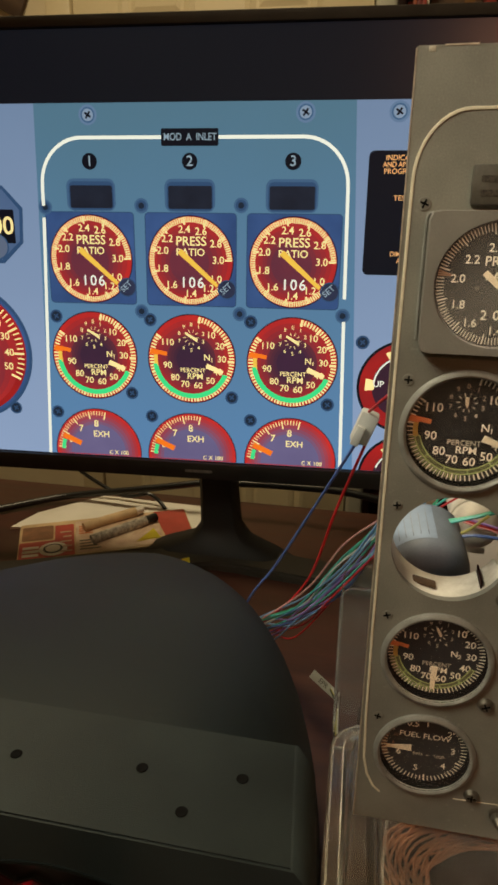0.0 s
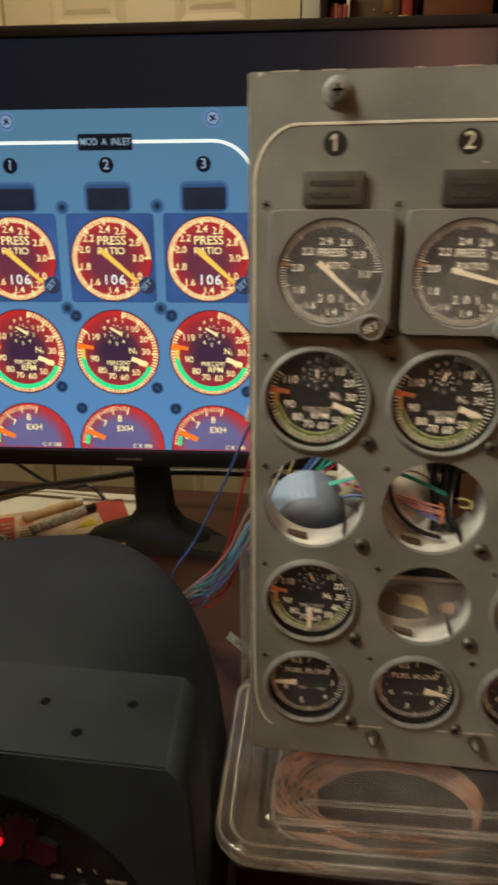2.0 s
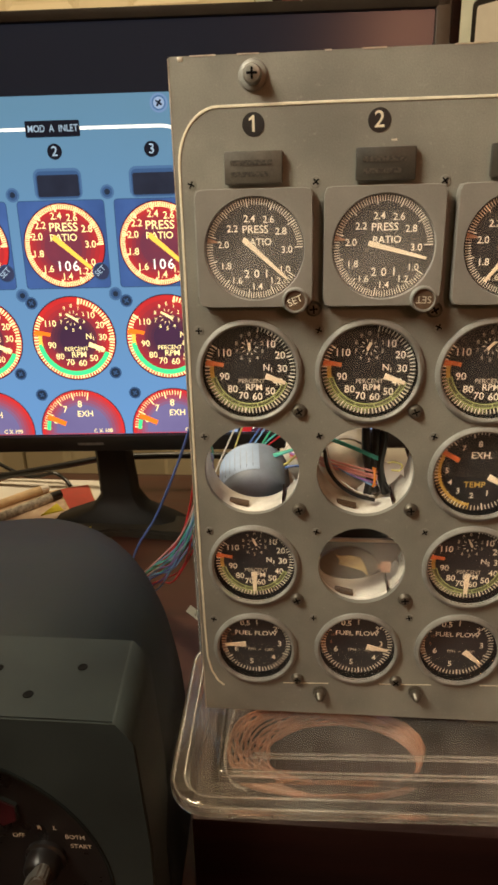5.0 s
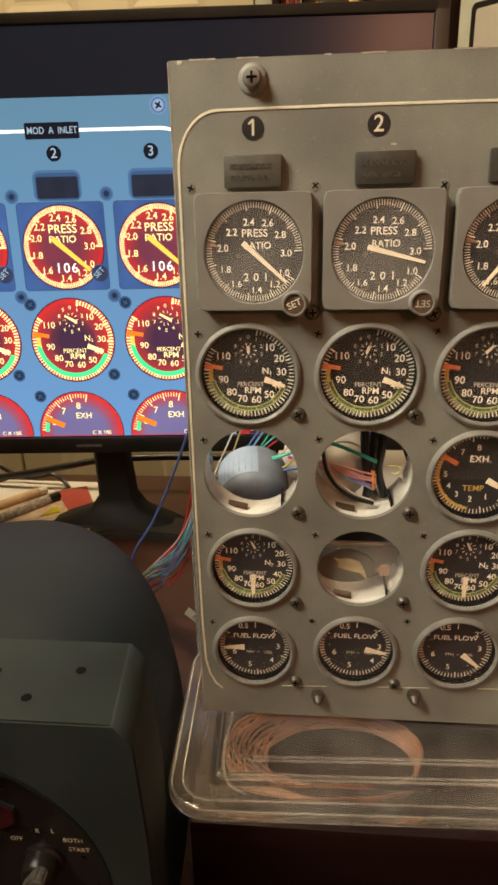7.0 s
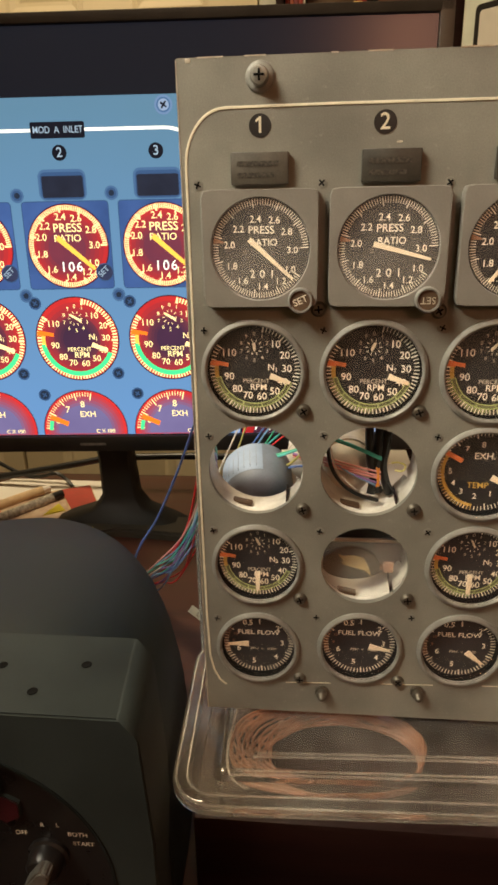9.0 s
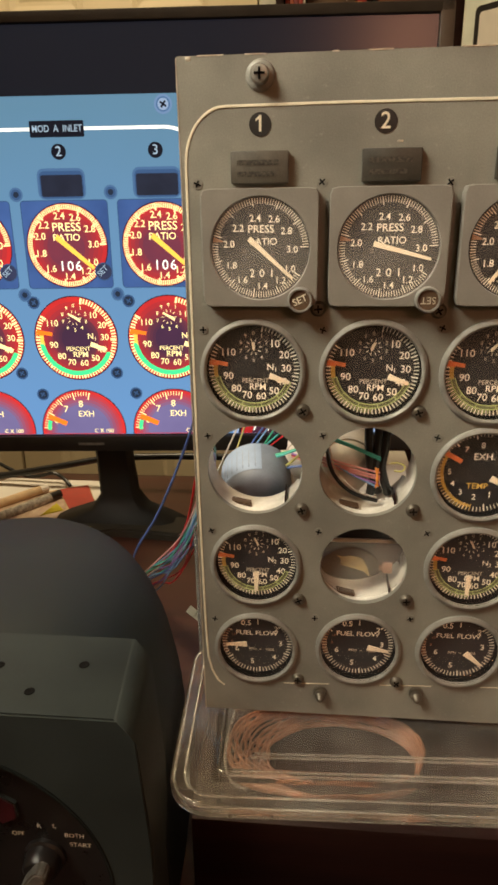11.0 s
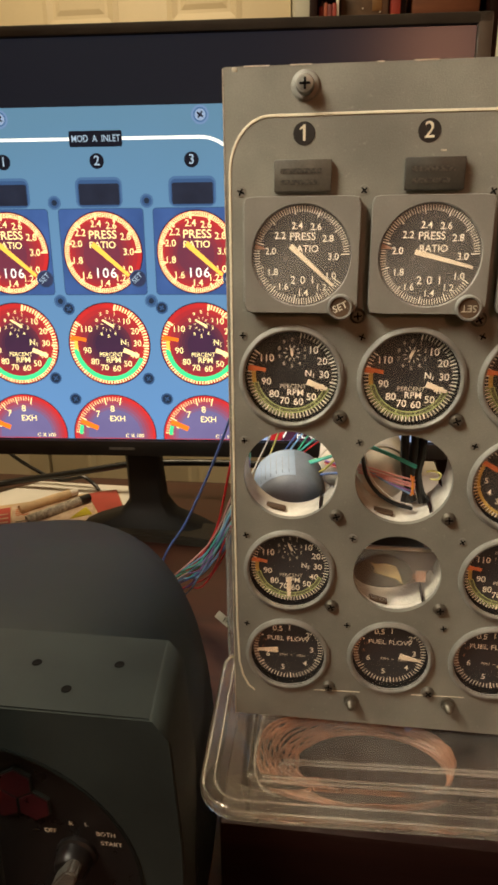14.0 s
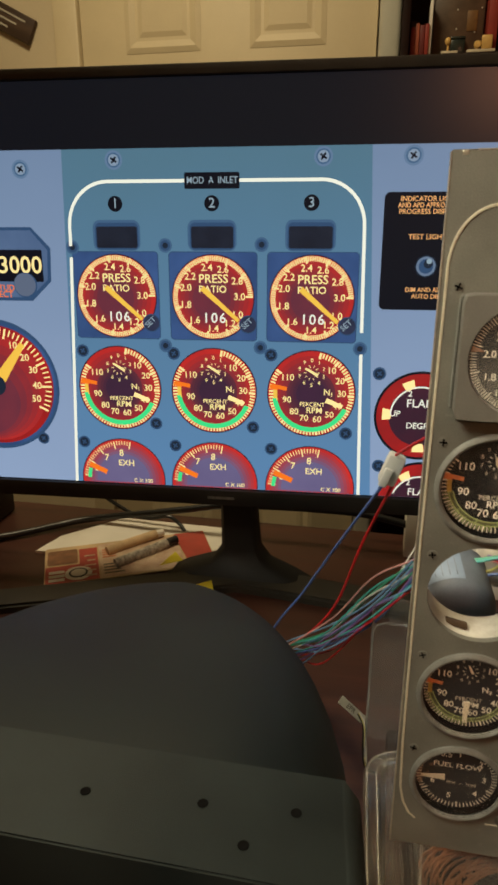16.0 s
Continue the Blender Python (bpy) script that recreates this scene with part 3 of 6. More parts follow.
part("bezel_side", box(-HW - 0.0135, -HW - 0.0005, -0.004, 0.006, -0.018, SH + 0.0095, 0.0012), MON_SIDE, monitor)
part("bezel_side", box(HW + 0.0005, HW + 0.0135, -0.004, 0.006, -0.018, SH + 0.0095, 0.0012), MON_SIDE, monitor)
fl = Flat(0.0003)
fl.rect(-0.0145, 0.0140, -0.0112, -0.0082, STEEL, 1, 0.0008)
fl.build("brand_mark", monitor, "small pale grey maker's mark", pose(0, -0.0041, 0))
screen = part("screen", box(-HW, HW, 0.0, 0.004, 0.0, SH), S_OFF, monitor, "matt screen, black along its top")


def tick_ring(f, cx, cz, r0, r1, a0, a1, n, w, mat, layer, major=0, rm=None):
    for i in range(n + 1):
        a = a0 + (a1 - a0) * i / n
        big = major and i % major == 0
        f.ray(cx, cz, a, (rm or r0) if big else r0, r1, w * (1.5 if big else 1), w * (1.5 if big else 1), mat, layer)


def on_ring(f, words, cx, cz, R, size, mat, layer):
    for s, a, r in words:
        f.text(s, cx + R * r * math.sin(radians(a)), cz + R * r * math.cos(radians(a)), size * R, mat, layer)


PRESS_WORDS = [("2.4", -9, 0.60), ("2.6", 27, 0.64), ("2.8", 58, 0.64), ("3.0", 92, 0.66), ("1.0", 124, 0.74), ("1.2", 147, 0.77), ("1.4", 177, 0.76), ("1.6", 211, 0.74), ("1.8", 241, 0.69), ("2.0", 278, 0.65), ("2.2", 312, 0.60)]
RPM_WORDS = [("10", 39, 0.72), ("20", 64, 0.73), ("30", 88, 0.70), ("40", 114, 0.67), ("50", 138, 0.65), ("60", 166, 0.62), ("70", 195, 0.60), ("80", 222, 0.58), ("90", 255, 0.58), ("110", 304, 0.67)]


SCREEN_PRESS = [("2.4", -11, 0.72), ("2.6", 21, 0.71), ("2.8", 57, 0.72), ("3.0", 88, 0.66), ("1.0", 124, 0.73), ("1.2", 146, 0.75), ("1.4", 180, 0.75), ("1.6", 220, 0.72), ("1.8", 255, 0.70), ("2.0", 289, 0.70), ("2.2", 312, 0.74)]


def press_marks(f, cx, cz, R, ink, digits, layer, red=None):
    tick_ring(f, cx, cz, 0.87 * R, 0.99 * R, 124, 448, 100, (0.031 if ink is S_PALE else 0.014) * R, ink, layer, 10, 0.82 * R)
    on_ring(f, SCREEN_PRESS if ink is S_PALE else PRESS_WORDS, cx, cz, R, 0.235 if ink is S_PALE else 0.195, ink, layer)
    up = 0.06 * R if ink is S_PALE else 0.0
    f.text("PRESS", cx + 0.02 * R, cz + 0.38 * R + up, (0.29 if up else 0.215) * R, ink, layer)
    f.text("RATIO", cx + (0.0 if up else 0.07) * R, cz + 0.135 * R + up, (0.235 if up else 0.195) * R, ink, layer)
    for k, d in enumerate(digits):
        f.text(d, cx + (-0.17 + 0.205 * k) * R, cz - 0.50 * R, (0.34 if ink is S_PALE else 0.23) * R, S_LINE if ink is S_PALE else ink, layer)


def rpm_marks(f, cx, cz, R, ink, name, green, orange, yellow, layer):
    lit_face = ink is S_PALE
    tick_ring(f, cx, cz, 0.87 * R, 0.985 * R, 12, 304, 66 if lit_face else 60, (0.036 if lit_face else 0.020) * R, ink, layer, 6, 0.84 * R)
    on_ring(f, RPM_WORDS, cx, cz, R, 0.21 if lit_face else 0.225, ink, layer)
    on_ring(f, [(str(k), 36 * k, 1) for k in range(10)], cx, cz + 0.50 * R, 0.29 * R, 0.42, ink if ink is S_PALE else DULL_INK, layer)
    tick_ring(f, cx, cz + 0.50 * R, 0.12 * R, 0.18 * R, 18, 378, 10, 0.015 * R, ink, layer)
    f.text("N", cx + 0.36 * R, cz + 0.05 * R, 0.20 * R, ink, layer)
    f.text(name, cx + 0.47 * R, cz + 0.0 * R, 0.14 * R, ink, layer)
    f.text("PERCENT", cx + 0.03 * R, cz - 0.25 * R, 0.14 * R, ink if ink is S_PALE else DULL_INK, layer)
    f.text("RPM", cx + 0.08 * R, cz - 0.39 * R, 0.20 * R, ink, layer)
    if lit_face:
        f.arc(cx, cz, 0.795 * R, 0.86 * R, 114, 258, green, layer + 0.2)
    else:
        f.arc(cx, cz, 0.755 * R, 0.855 * R, 110, 258, BAND_INK, layer + 0.1)
        f.arc(cx, cz, 0.750 * R, 0.772 * R, 110, 258, green, layer + 0.2)
        f.arc(cx, cz, 0.838 * R, 0.862 * R, 110, 258, green, layer + 0.2)
        tick_ring(f, cx, cz, 0.76 * R, 0.86 * R, 110, 258, 5, 0.020 * R, green, layer + 0.2)
        tick_ring(f, cx, cz, 0.86 * R, 0.95 * R, 180, 258, 16, 0.016 * R, green, layer + 0.4)
    f.arc(cx, cz, 0.79 * R, 0.88 * R, 258, 276, yellow, layer + 0.2)
    f.arc(cx, cz, 0.78 * R, 0.98 * R, 276, 282, orange, layer + 0.3)
    f.ray(cx, cz, 281, 0.58 * R, 0.96 * R, 0.09 * R, 0.09 * R, orange, layer + 0.4)


def face(f, cx, cz, R, layer, ring=True):
    f.disc(cx, cz, R * 1.025, S_RIM, layer)
    for k in range(6):
        f.disc(cx - 0.03 * R * k / 5, cz - 0.04 * R * k / 5, R * (1 - 0.105 * k), S_STEPS[k], layer + 1 + 0.6 * k)


def picture_screw(f, x, z, r, mat=None):
    f.disc(x, z, r * 1.35, S_SHADOW, 4, 24)
    f.disc(x, z, r, mat or S_SCREW, 5, 24)
    for a in (35, 125):
        f.ray(x, z, a, -0.6 * r, 0.6 * r, 0.28 * r, 0.28 * r, S_BLACK if mat else S_SHADOW, 6)


def screen_picture():
    top = 0.335
    f = Flat(0.00008)
    f.rect(-HW, HW, 0.0004, top, S_SIDE, 1)
    f.poly([(-0.1605, 0.0004), (0.1555, 0.0004), (0.1402, top), (-0.1515, top)], S_BLUE, 2)
    f.build("backdrop_image", screen, "blue cockpit panel picture")
    f = Flat(0.00008)
    # the white frame line round the three columns
    n = 14
    w = 0.0015
    pts_o, pts_i = [], []
    for cx, a0 in ((-0.1076, -90), (0.096, 0)):
        for k in range(n + 1):
            a = radians(a0 + 90 * k / n)
            for pts, d in ((pts_o, w), (pts_i, -w)):
                pts.append((cx + (0.0405 + d) * math.sin(a), 0.2658 + (0.0405 + d) * math.cos(a)))
    ring = pts_o + pts_i[::-1]
    m = len(pts_o)
    f.add(ring, [(i, i + 1, 2 * m - 2 - i, 2 * m - 1 - i) for i in range(m - 1)], S_LINE, 7)
    for (xa, za), (xb, zb) in (((-0.1482, 0.2658), (-0.1486, 0.2472)), ((-0.1489, 0.2365), (-0.1607, 0.0004)), ((0.1366, 0.2658), (0.1388, 0.1674)), ((0.1392, 0.1465), (0.1434, 0.0004))):
        f.poly([(xa - w, za), (xb - w, zb), (xb + w, zb), (xa + w, za)], S_LINE, 7)
    f.rect(-0.0325, 0.0200, 0.2990, 0.3135, S_BLACK, 9, 0.0015)
    f.text("MOD  A  INLET", -0.006, 0.3063, 0.0086, S_DULL, 10, wide=0.84)
    f.build("frame_line_image", screen, "white frame line and title plate")
    f = Flat(0.00008)
    for x, z in ((-0.1004, 0.3251), (0.0969, 0.3258), (0.1768, 0.3256), (-0.1941, 0.3182)):
        f = Flat(0.00008)
        f.disc(x, z, 0.0086, S_RING, 4, 28)
        f.disc(x, z, 0.0066, S_HALO, 4.6, 28)
        f.disc(x, z, 0.0052, S_GREY, 5.2, 28)
        for a in (35, 125):
            f.ray(x, z, a, -0.0035, 0.0035, 0.0018, 0.0018, S_BLACK, 6)
        f.build("screw_image", screen, "pictured pale screw")
    for x, z in ((-0.1438, 0.1439), (-0.0478, 0.1432), (0.0512, 0.1439), (-0.069, 0.0689), (0.0333, 0.0687), (-0.1492, 0.0457), (-0.049, 0.0456), (0.0523, 0.0463), (0.1581, 0.1281), (0.1624, 0.0331), (0.1279, 0.0659), (-0.1951, 0.0476),
                 ):
        f = Flat(0.00008)
        picture_screw(f, x, z, 0.0048)
        f.build("screw_image", screen, "pictured dark screw")
    for x, z in ((-0.053, 0.248), (0.041, 0.249), (-0.147, 0.246), (-0.056, 0.151), (0.0405, 0.151), (0.138, 0.152)):
        f = Flat(0.00008)
        f.disc(x, z, 0.0068, S_HALO, 4, 24)
        f.disc(x, z, 0.0050, S_SHADOW, 5, 24)
        f.disc(x, z, 0.0028, S_SCREW, 6, 24)
        f.build("screw_image", screen, "pictured blurred dark screw")
    columns = ((-0.1044, -0.1062, -0.1075, -0.101, "1"), (-0.0068, -0.0070, -0.0077, -0.0066, "2"), (0.0898, 0.0920, 0.0929, 0.0873, "3"))
    for xe, xn, xx, xl, num in columns:
        f = Flat(0.00008)
        f.disc(xl, 0.2862, 0.0072, S_BLACK, 4, 32)
        f.text(num, xl, 0.2862, 0.0125, S_DULL, 5)
        f.rect(xl - 0.0240, xl + 0.0235, 0.2430, 0.2715, S_HALO, 2.6, 0.007)
        f.rect(xl - 0.0218, xl + 0.0218, 0.2440, 0.2690, S_SHADOW, 3, 0.005)
        f.rect(xl - 0.0205, xl + 0.0205, 0.2455, 0.2655, S_BOX, 4, 0.002)
        f.build("lamp_image", screen, "pictured number and dark lamp")
        f = Flat(0.00008)
        f.rect(xe - 0.0435, xe + 0.0440, 0.1570, 0.2425, S_SHADOW, 3, 0.004)
        f.rect(xe - 0.0425, xe + 0.0430, 0.1580, 0.2415, S_SQUARE, 4, 0.003)
        face(f, xe, 0.1990, 0.0402, 5)
        press_marks(f, xe, 0.1990, 0.0402, S_PALE, "106", 10)
        f.disc(xe + 0.0350, 0.1735, 0.0090, S_SHADOW, 11, 28)
        f.disc(xe + 0.0350, 0.1735, 0.0080, S_SET, 11.5, 28)
        f.text("SET", xe + 0.0340, 0.1742, 0.0078, S_DULL, 12, 42)
        f.ray(xe, 0.1990, 131, -0.014, 0.034, 0.0055, 0.0035, S_GOLD, 13)
        f.build("pressure_gauge_image", screen, "pictured red pressure ratio dial")
        f = Flat(0.00008)
        face(f, xn, 0.1055, 0.0432, 4)
        for k in range(4):
            f.disc(xn, 0.1055, 0.0432 * (0.56 - 0.07 * k), S_HUB[k], 8.2 + 0.4 * k)
        rpm_marks(f, xn, 0.1055, 0.0432, S_PALE, "1", S_GREEN, S_ORANGE, S_GOLD, 10)
        f.arc(xn, 0.1055, 0.0352, 0.0392, 113, 262, S_GREEN, 12)
        f.ray(xn, 0.1055, 111, 0.016, 0.0335, 0.005, 0.0035, S_PALE, 13)
        f.ray(xn, 0.128, 300, -0.007, 0.007, 0.0028, 0.0020, S_PALE, 13)
        f.build("speed_gauge_image", screen, "pictured red fan speed dial with green arc")
        f = Flat(0.00008)
        R, cz = 0.0455, 0.0045
        for r, mt, ly in [(R * 1.02, S_RIM, 4)] + [(R * (1 - 0.07 * k), S_EXH[k], 5 + 0.6 * k) for k in range(6)]:
            pts = [(xx + r * math.sin(radians(a)), max(0.0006, cz + r * math.cos(radians(a)))) for a in range(95, -96, -5)]
            f.poly(pts, mt, ly)
        tick_ring(f, xx, cz, 0.86 * R, 0.96 * R, -85, 12, 24, 0.018 * R, S_PALE, 9, 6, 0.78 * R)
        on_ring(f, [("8", -2, 0.66), ("7", -36, 0.66), ("6", -68, 0.70)], xx, cz, R, 0.22, S_PALE, 9)
        f.text("EXH", xx + 0.004, 0.0235, 0.0092, S_PALE, 9)
        f.text("C X 100", xx + 0.022, 0.0042, 0.0060, S_PALE, 9)
        f.ray(xx, cz, -66, 0.020, 0.041, 0.0055, 0.0055, S_ORANGE, 10)
        f.arc(xx, cz, 0.036, 0.040, -88, -72, S_GREEN, 10)
        f.build("exhaust_gauge_image", screen, "lower edge of a pictured exhaust dial")
    # the switch plate and the two flap dials at the side
    f = Flat(0.00008)
    f.rect(0.1535, 0.258, 0.1900, 0.2950, S_BLACK, 4, 0.005)
    for s, z in (("INDICATOR LIGHTS", 0.2890), ("AND APD APPROACH", 0.2835), ("PROGRESS DISPLAY", 0.2780)):
        f.fitted(s, 0.1932 + 0.0012 * (z > 0.288) - 0.001 * (0.28 < z < 0.288), z, 0.0062, 0.0525, S_TEXT, 6)
    f.fitted("TEST LIGHT", 0.1938, 0.2560, 0.0062, 0.0340, S_TEXT, 6)
    f.fitted("DIM AND AUTO", 0.1972, 0.2085, 0.0060, 0.0400, S_TEXT, 6)
    f.fitted("AUTO DIM", 0.1968, 0.2025, 0.0060, 0.0270, S_TEXT, 6)
    f.disc(0.1945, 0.2300, 0.0105, S_SCREW, 6, 8)
    f.disc(0.1945, 0.2300, 0.0088, S_KNOB, 7, 24)
    f.disc(0.1945, 0.2300, 0.0066, S_SHADOW, 8, 24)
    f.disc(0.1965, 0.2322, 0.0042, S_SCREW, 9, 24)
    f.disc(0.1972, 0.2345, 0.0024, S_DULL, 10, 24)
    f.build("switch_plate_image", screen, "pictured black switch plate")
    for cx, cz, R in ((0.2000, 0.0865, 0.0425), (0.2060, -0.0060, 0.0425)):
        f = Flat(0.00008)
        for r, mt, ly in ((R * 1.06, S_BLACK, 4), (R, S_RED, 5), (R * 0.72, S_CORE, 6)):
            f.poly([(cx + r * math.sin(radians(a)), max(0.0006, cz + r * math.cos(radians(a)))) for a in range(180, -180, -5)], mt, ly)
        if cz > 0:
            f.arc(cx, cz, 0.0285, 0.0300, -85, 60, S_LINE, 8)
            for a in (-88, -22, 40):
                f.ray(cx, cz, a, 0.0285, 0.0370, 0.009, 0.012, S_PALE, 8)
            f.ray(cx, cz, 180, 0.0285, 0.0370, 0.009, 0.012, S_PALE, 8)
            f.text("UP", cx - 0.0245, cz + 0.002, 0.0085, S_LINE, 9)
            f.text("2", cx - 0.011, cz + 0.0225, 0.0085, S_LINE, 9)
            f.text("FLAP", cx - 0.002, cz + 0.0125, 0.0115, S_LINE, 9)
            f.text("DEGREES", cx + 0.004, cz - 0.010, 0.0085, S_LINE, 9)
        else:
            f.arc(cx, cz, 0.0285, 0.0300, -70, 60, S_LINE, 8)
            for a in (-30, 30):
                f.ray(cx, cz, a, 0.0285, 0.0370, 0.009, 0.012, S_PALE, 8)
            f.text("2", cx - 0.013, cz + 0.0225, 0.0085, S_LINE, 9)
            f.text("FLAP", cx - 0.002, cz + 0.0125, 0.0105, S_LINE, 9)
        f.build("flap_gauge_image", screen, "pictured red flap dial")
    # the selector window and the large dial at the other side
    f = Flat(0.00008)
    f.poly([(-0.30, 0.265), (-0.189, 0.265), (-0.170, 0.245), (-0.172, 0.213), (-0.193, 0.1935), (-0.30, 0.1935)], S_SHADOW, 3)
    f.poly([(-0.30, 0.262), (-0.190, 0.262), (-0.1735, 0.243), (-0.1755, 0.2145), (-0.195, 0.197), (-0.30, 0.197)], S_HOUSE, 4)
    f.rect(-0.265, -0.1795, 0.2125, 0.2435, S_BLACK, 5, 0.001)
    f.text("3000", -0.2035, 0.2280, 0.0235, S_PALE, 6)
    f.text("ALTITUDE", -0.2265, 0.2060, 0.0085, S_ORANGE, 6)
    f.text("SELECT", -0.2275, 0.1995, 0.0085, S_ORANGE, 6)
    f.disc(-0.1995, 0.2090, 0.0125, S_SHADOW, 7, 28)
    f.disc(-0.2000, 0.2095, 0.0115, S_KNOB2, 8, 28)
    f.build("altitude_window_image", screen, "pictured altitude selector window")
    f = Flat(0.00008)
    cx, cz, R = -0.2430, 0.1045, 0.0640
    f.disc(cx, cz, R * 1.10, S_SHADOW, 3)
    f.disc(cx, cz, R * 1.05, S_SQUARE, 4)
    f.disc(cx, cz, R, S_RED, 5)
    for k in range(1, 6):
        f.disc(cx - 0.002 * k, cz - 0.0035 * k, R * (0.98 - 0.085 * k), S_STEPS[k], 5 + 0.4 * k)
    tick_ring(f, cx, cz, 0.86 * R, 0.97 * R, -10, 115, 25, 0.022 * R, S_PALE, 8, 5, 0.80 * R)
    on_ring(f, [("0", 5, 0.74), ("10", 28, 0.76), ("20", 49, 0.72), ("30", 68, 0.72), ("40", 89, 0.72), ("50", 107, 0.72)], cx, cz, R, 0.16, S_PALE, 8)
    f.ray(cx, cz, 37, -0.01, 0.056, 0.016, 0.006, S_GOLD, 9)
    f.disc(cx, cz, 0.011, S_SCREW, 10)
    f.build("large_dial_image", screen, "pictured large red dial")


screen_picture()

# stand: a flat neck and a wide curved base that reaches forward on both sides
STAND = surface("black satin stand plastic", (0.012, 0.012, 0.0125), 0.6, 0, 0.25, 40, 0.15, 1500)
# base: dust, and the warm sheen on black plastic mixed into its colour
STAND_DUST_SHEEN = surface("dusty stand plastic with painted sheen", (0.050, 0.046, 0.038), 0.55, 0, 0.35, 18, 0.2, 1600, dust=0.12, gloss=0.4)
inv = MON_POSE.inverted()
bm = bmesh.new()
sections = []
for z, xc, hw, y, th in ((0.150, -0.138, 0.022, 0.645, 0.012), (0.085, -0.138, 0.0205, 0.652, 0.012), (0.040, -0.137, 0.022, 0.656, 0.014), (0.022, -0.137, 0.034, 0.655, 0.018), (0.012, -0.138, 0.065, 0.650, 0.022), (0.003, -0.138, 0.085, 0.645, 0.024)):
    sections.append([bm.verts.new((xc + hw * a, y + th * b, z)) for a, b in ((-1, -0.6), (-0.8, -1), (0.8, -1), (1, -0.6), (1, 0.6), (0.8, 1), (-0.8, 1), (-1, 0.6))])
for a, b in zip(sections, sections[1:]):
    for k in range(8):
        bm.faces.new((a[k], a[(k + 1) % 8], b[(k + 1) % 8], b[k]))
bm.faces.new(sections[0]), bm.faces.new(sections[-1][::-1])
bmesh.ops.recalc_face_normals(bm, faces=bm.faces)
part("stand_neck", bm, STAND, monitor, "black flat stand neck", inv)
front, back = [], []
for k in range(25):
    s = -1 + k / 12
    x = -0.138 + 0.30 * s
    y = 0.664 - (0.126 if s < 0 else 0.045) * (s * s + 0.01) ** 0.5
    front.append((x, y - 0.040 - 0.006 * (1 - abs(s))))
    back.append((x, y))
bm = slab(front + back[::-1], 0.0, 0.010)
bmesh.ops.bevel(bm, geom=[e for e in bm.edges if all(v.co.z > 0.005 for v in e.verts)], offset=0.003, segments=2, affect="EDGES")
part("stand_base", bm, STAND_DUST_SHEEN, monitor, "wide curved stand base", inv)

# ---- the instrument panel ----
PY = 0.254
COLS = (0.0636, 0.1212, 0.1778)
PCOLS = (0.0680, 0.1246, 0.1812)
Z_RPM, Z_EXH, Z_N2, Z_FUEL, Z_PRESS = 0.2945, 0.2420, 0.1875, 0.1335, 0.3525
R_RPM, R_HOLE, R_N2, R_FUEL = 0.0252, 0.0244, 0.0243, 0.0232


def cut(bm, holes, depth=0.02):
    """The mesh of bm with round holes through its y direction."""
    base = new("blank", mesh_of(bm, PANEL, 0))
    cutter = bmesh.new()
    for x, z, r in holes:
        c = lathe([(0, -depth), (r, -depth), (r, depth), (0, depth)], 56)
        bmesh.ops.translate(c, vec=(x, PY, z), verts=c.verts)
        tmp = bpy.data.meshes.new("t")
        c.to_mesh(tmp), c.free()
        cutter.from_mesh(tmp)
        bpy.data.meshes.remove(tmp)
    tool = new("tool", mesh_of(cutter, PANEL, 0))
    mod = base.modifiers.new("cut", "BOOLEAN")
    mod.operation, mod.object, mod.solver = "DIFFERENCE", tool, "EXACT"
    me = bpy.data.meshes.new_from_object(base.evaluated_get(bpy.context.evaluated_depsgraph_get()))
    bpy.data.objects.remove(base), bpy.data.objects.remove(tool)
    return me


panel = thing("instrument_console", "grey-painted metal aircraft engine panel standing on a clear tray", "instrument panel")
FUEL = ((COLS[0] - 0.0005, Z_FUEL - 0.0015, 267), (COLS[1] - 0.0006, Z_FUEL + 0.0008, 102), (COLS[2] - 0.0018, Z_FUEL + 0.0022, 130))
holes = [(x, Z_RPM, R_RPM - 0.0012) for x in COLS] + [(x, Z_EXH, R_HOLE) for x in COLS] + [(x, Z_N2, R_N2 - 0.0012) for x in COLS] + [(x, z, R_FUEL - 0.0012) for x, z, a in FUEL]
outline = [(0.0322, 0.0870), (0.2120, 0.0870), (0.2120, 0.4300), (0.0336, 0.4300), (0.0327, 0.4294)]
part("plate", cut(prism(outline, PY, PY + 0.0032), holes), None, panel, "grey painted plate with round cut-outs")
part("worn_edge", prism([(0.0326, 0.4292), (0.0321, 0.0870), (0.0326, 0.0870), (0.0331, 0.4292)], PY - 0.0002, PY + 0.0034), WORN, panel, "bare metal edge")
for a, b in ((0.042, 0.053), (0.062, 0.071), (0.098, 0.101), (0.113, 0.123), (0.150, 0.163)):
    part("worn_edge", box(a, b, PY - 0.0002, PY + 0.0012, 0.4297, 0.4302), WORN, panel, "chipped paint on the top edge")


def line_strip(points, w, y):
    bm = bmesh.new()
    rows = []
    for i, (x, z) in enumerate(points):
        a, b = points[max(i - 1, 0)], points[min(i + 1, len(points) - 1)]
        d = Vector((b[0] - a[0], b[1] - a[1])).normalized()
        rows.append([bm.verts.new((x - d.y * w * k, y - h, z + d.x * w * k)) for k, h in ((-0.5, 0), (-0.35, 0.00025), (0.35, 0.00025), (0.5, 0))])
    for p, q in zip(rows, rows[1:]):
        for k in range(3):
            bm.faces.new((p[k], p[k + 1], q[k + 1], q[k]))
    bmesh.ops.recalc_face_normals(bm, faces=bm.faces)
    return bm


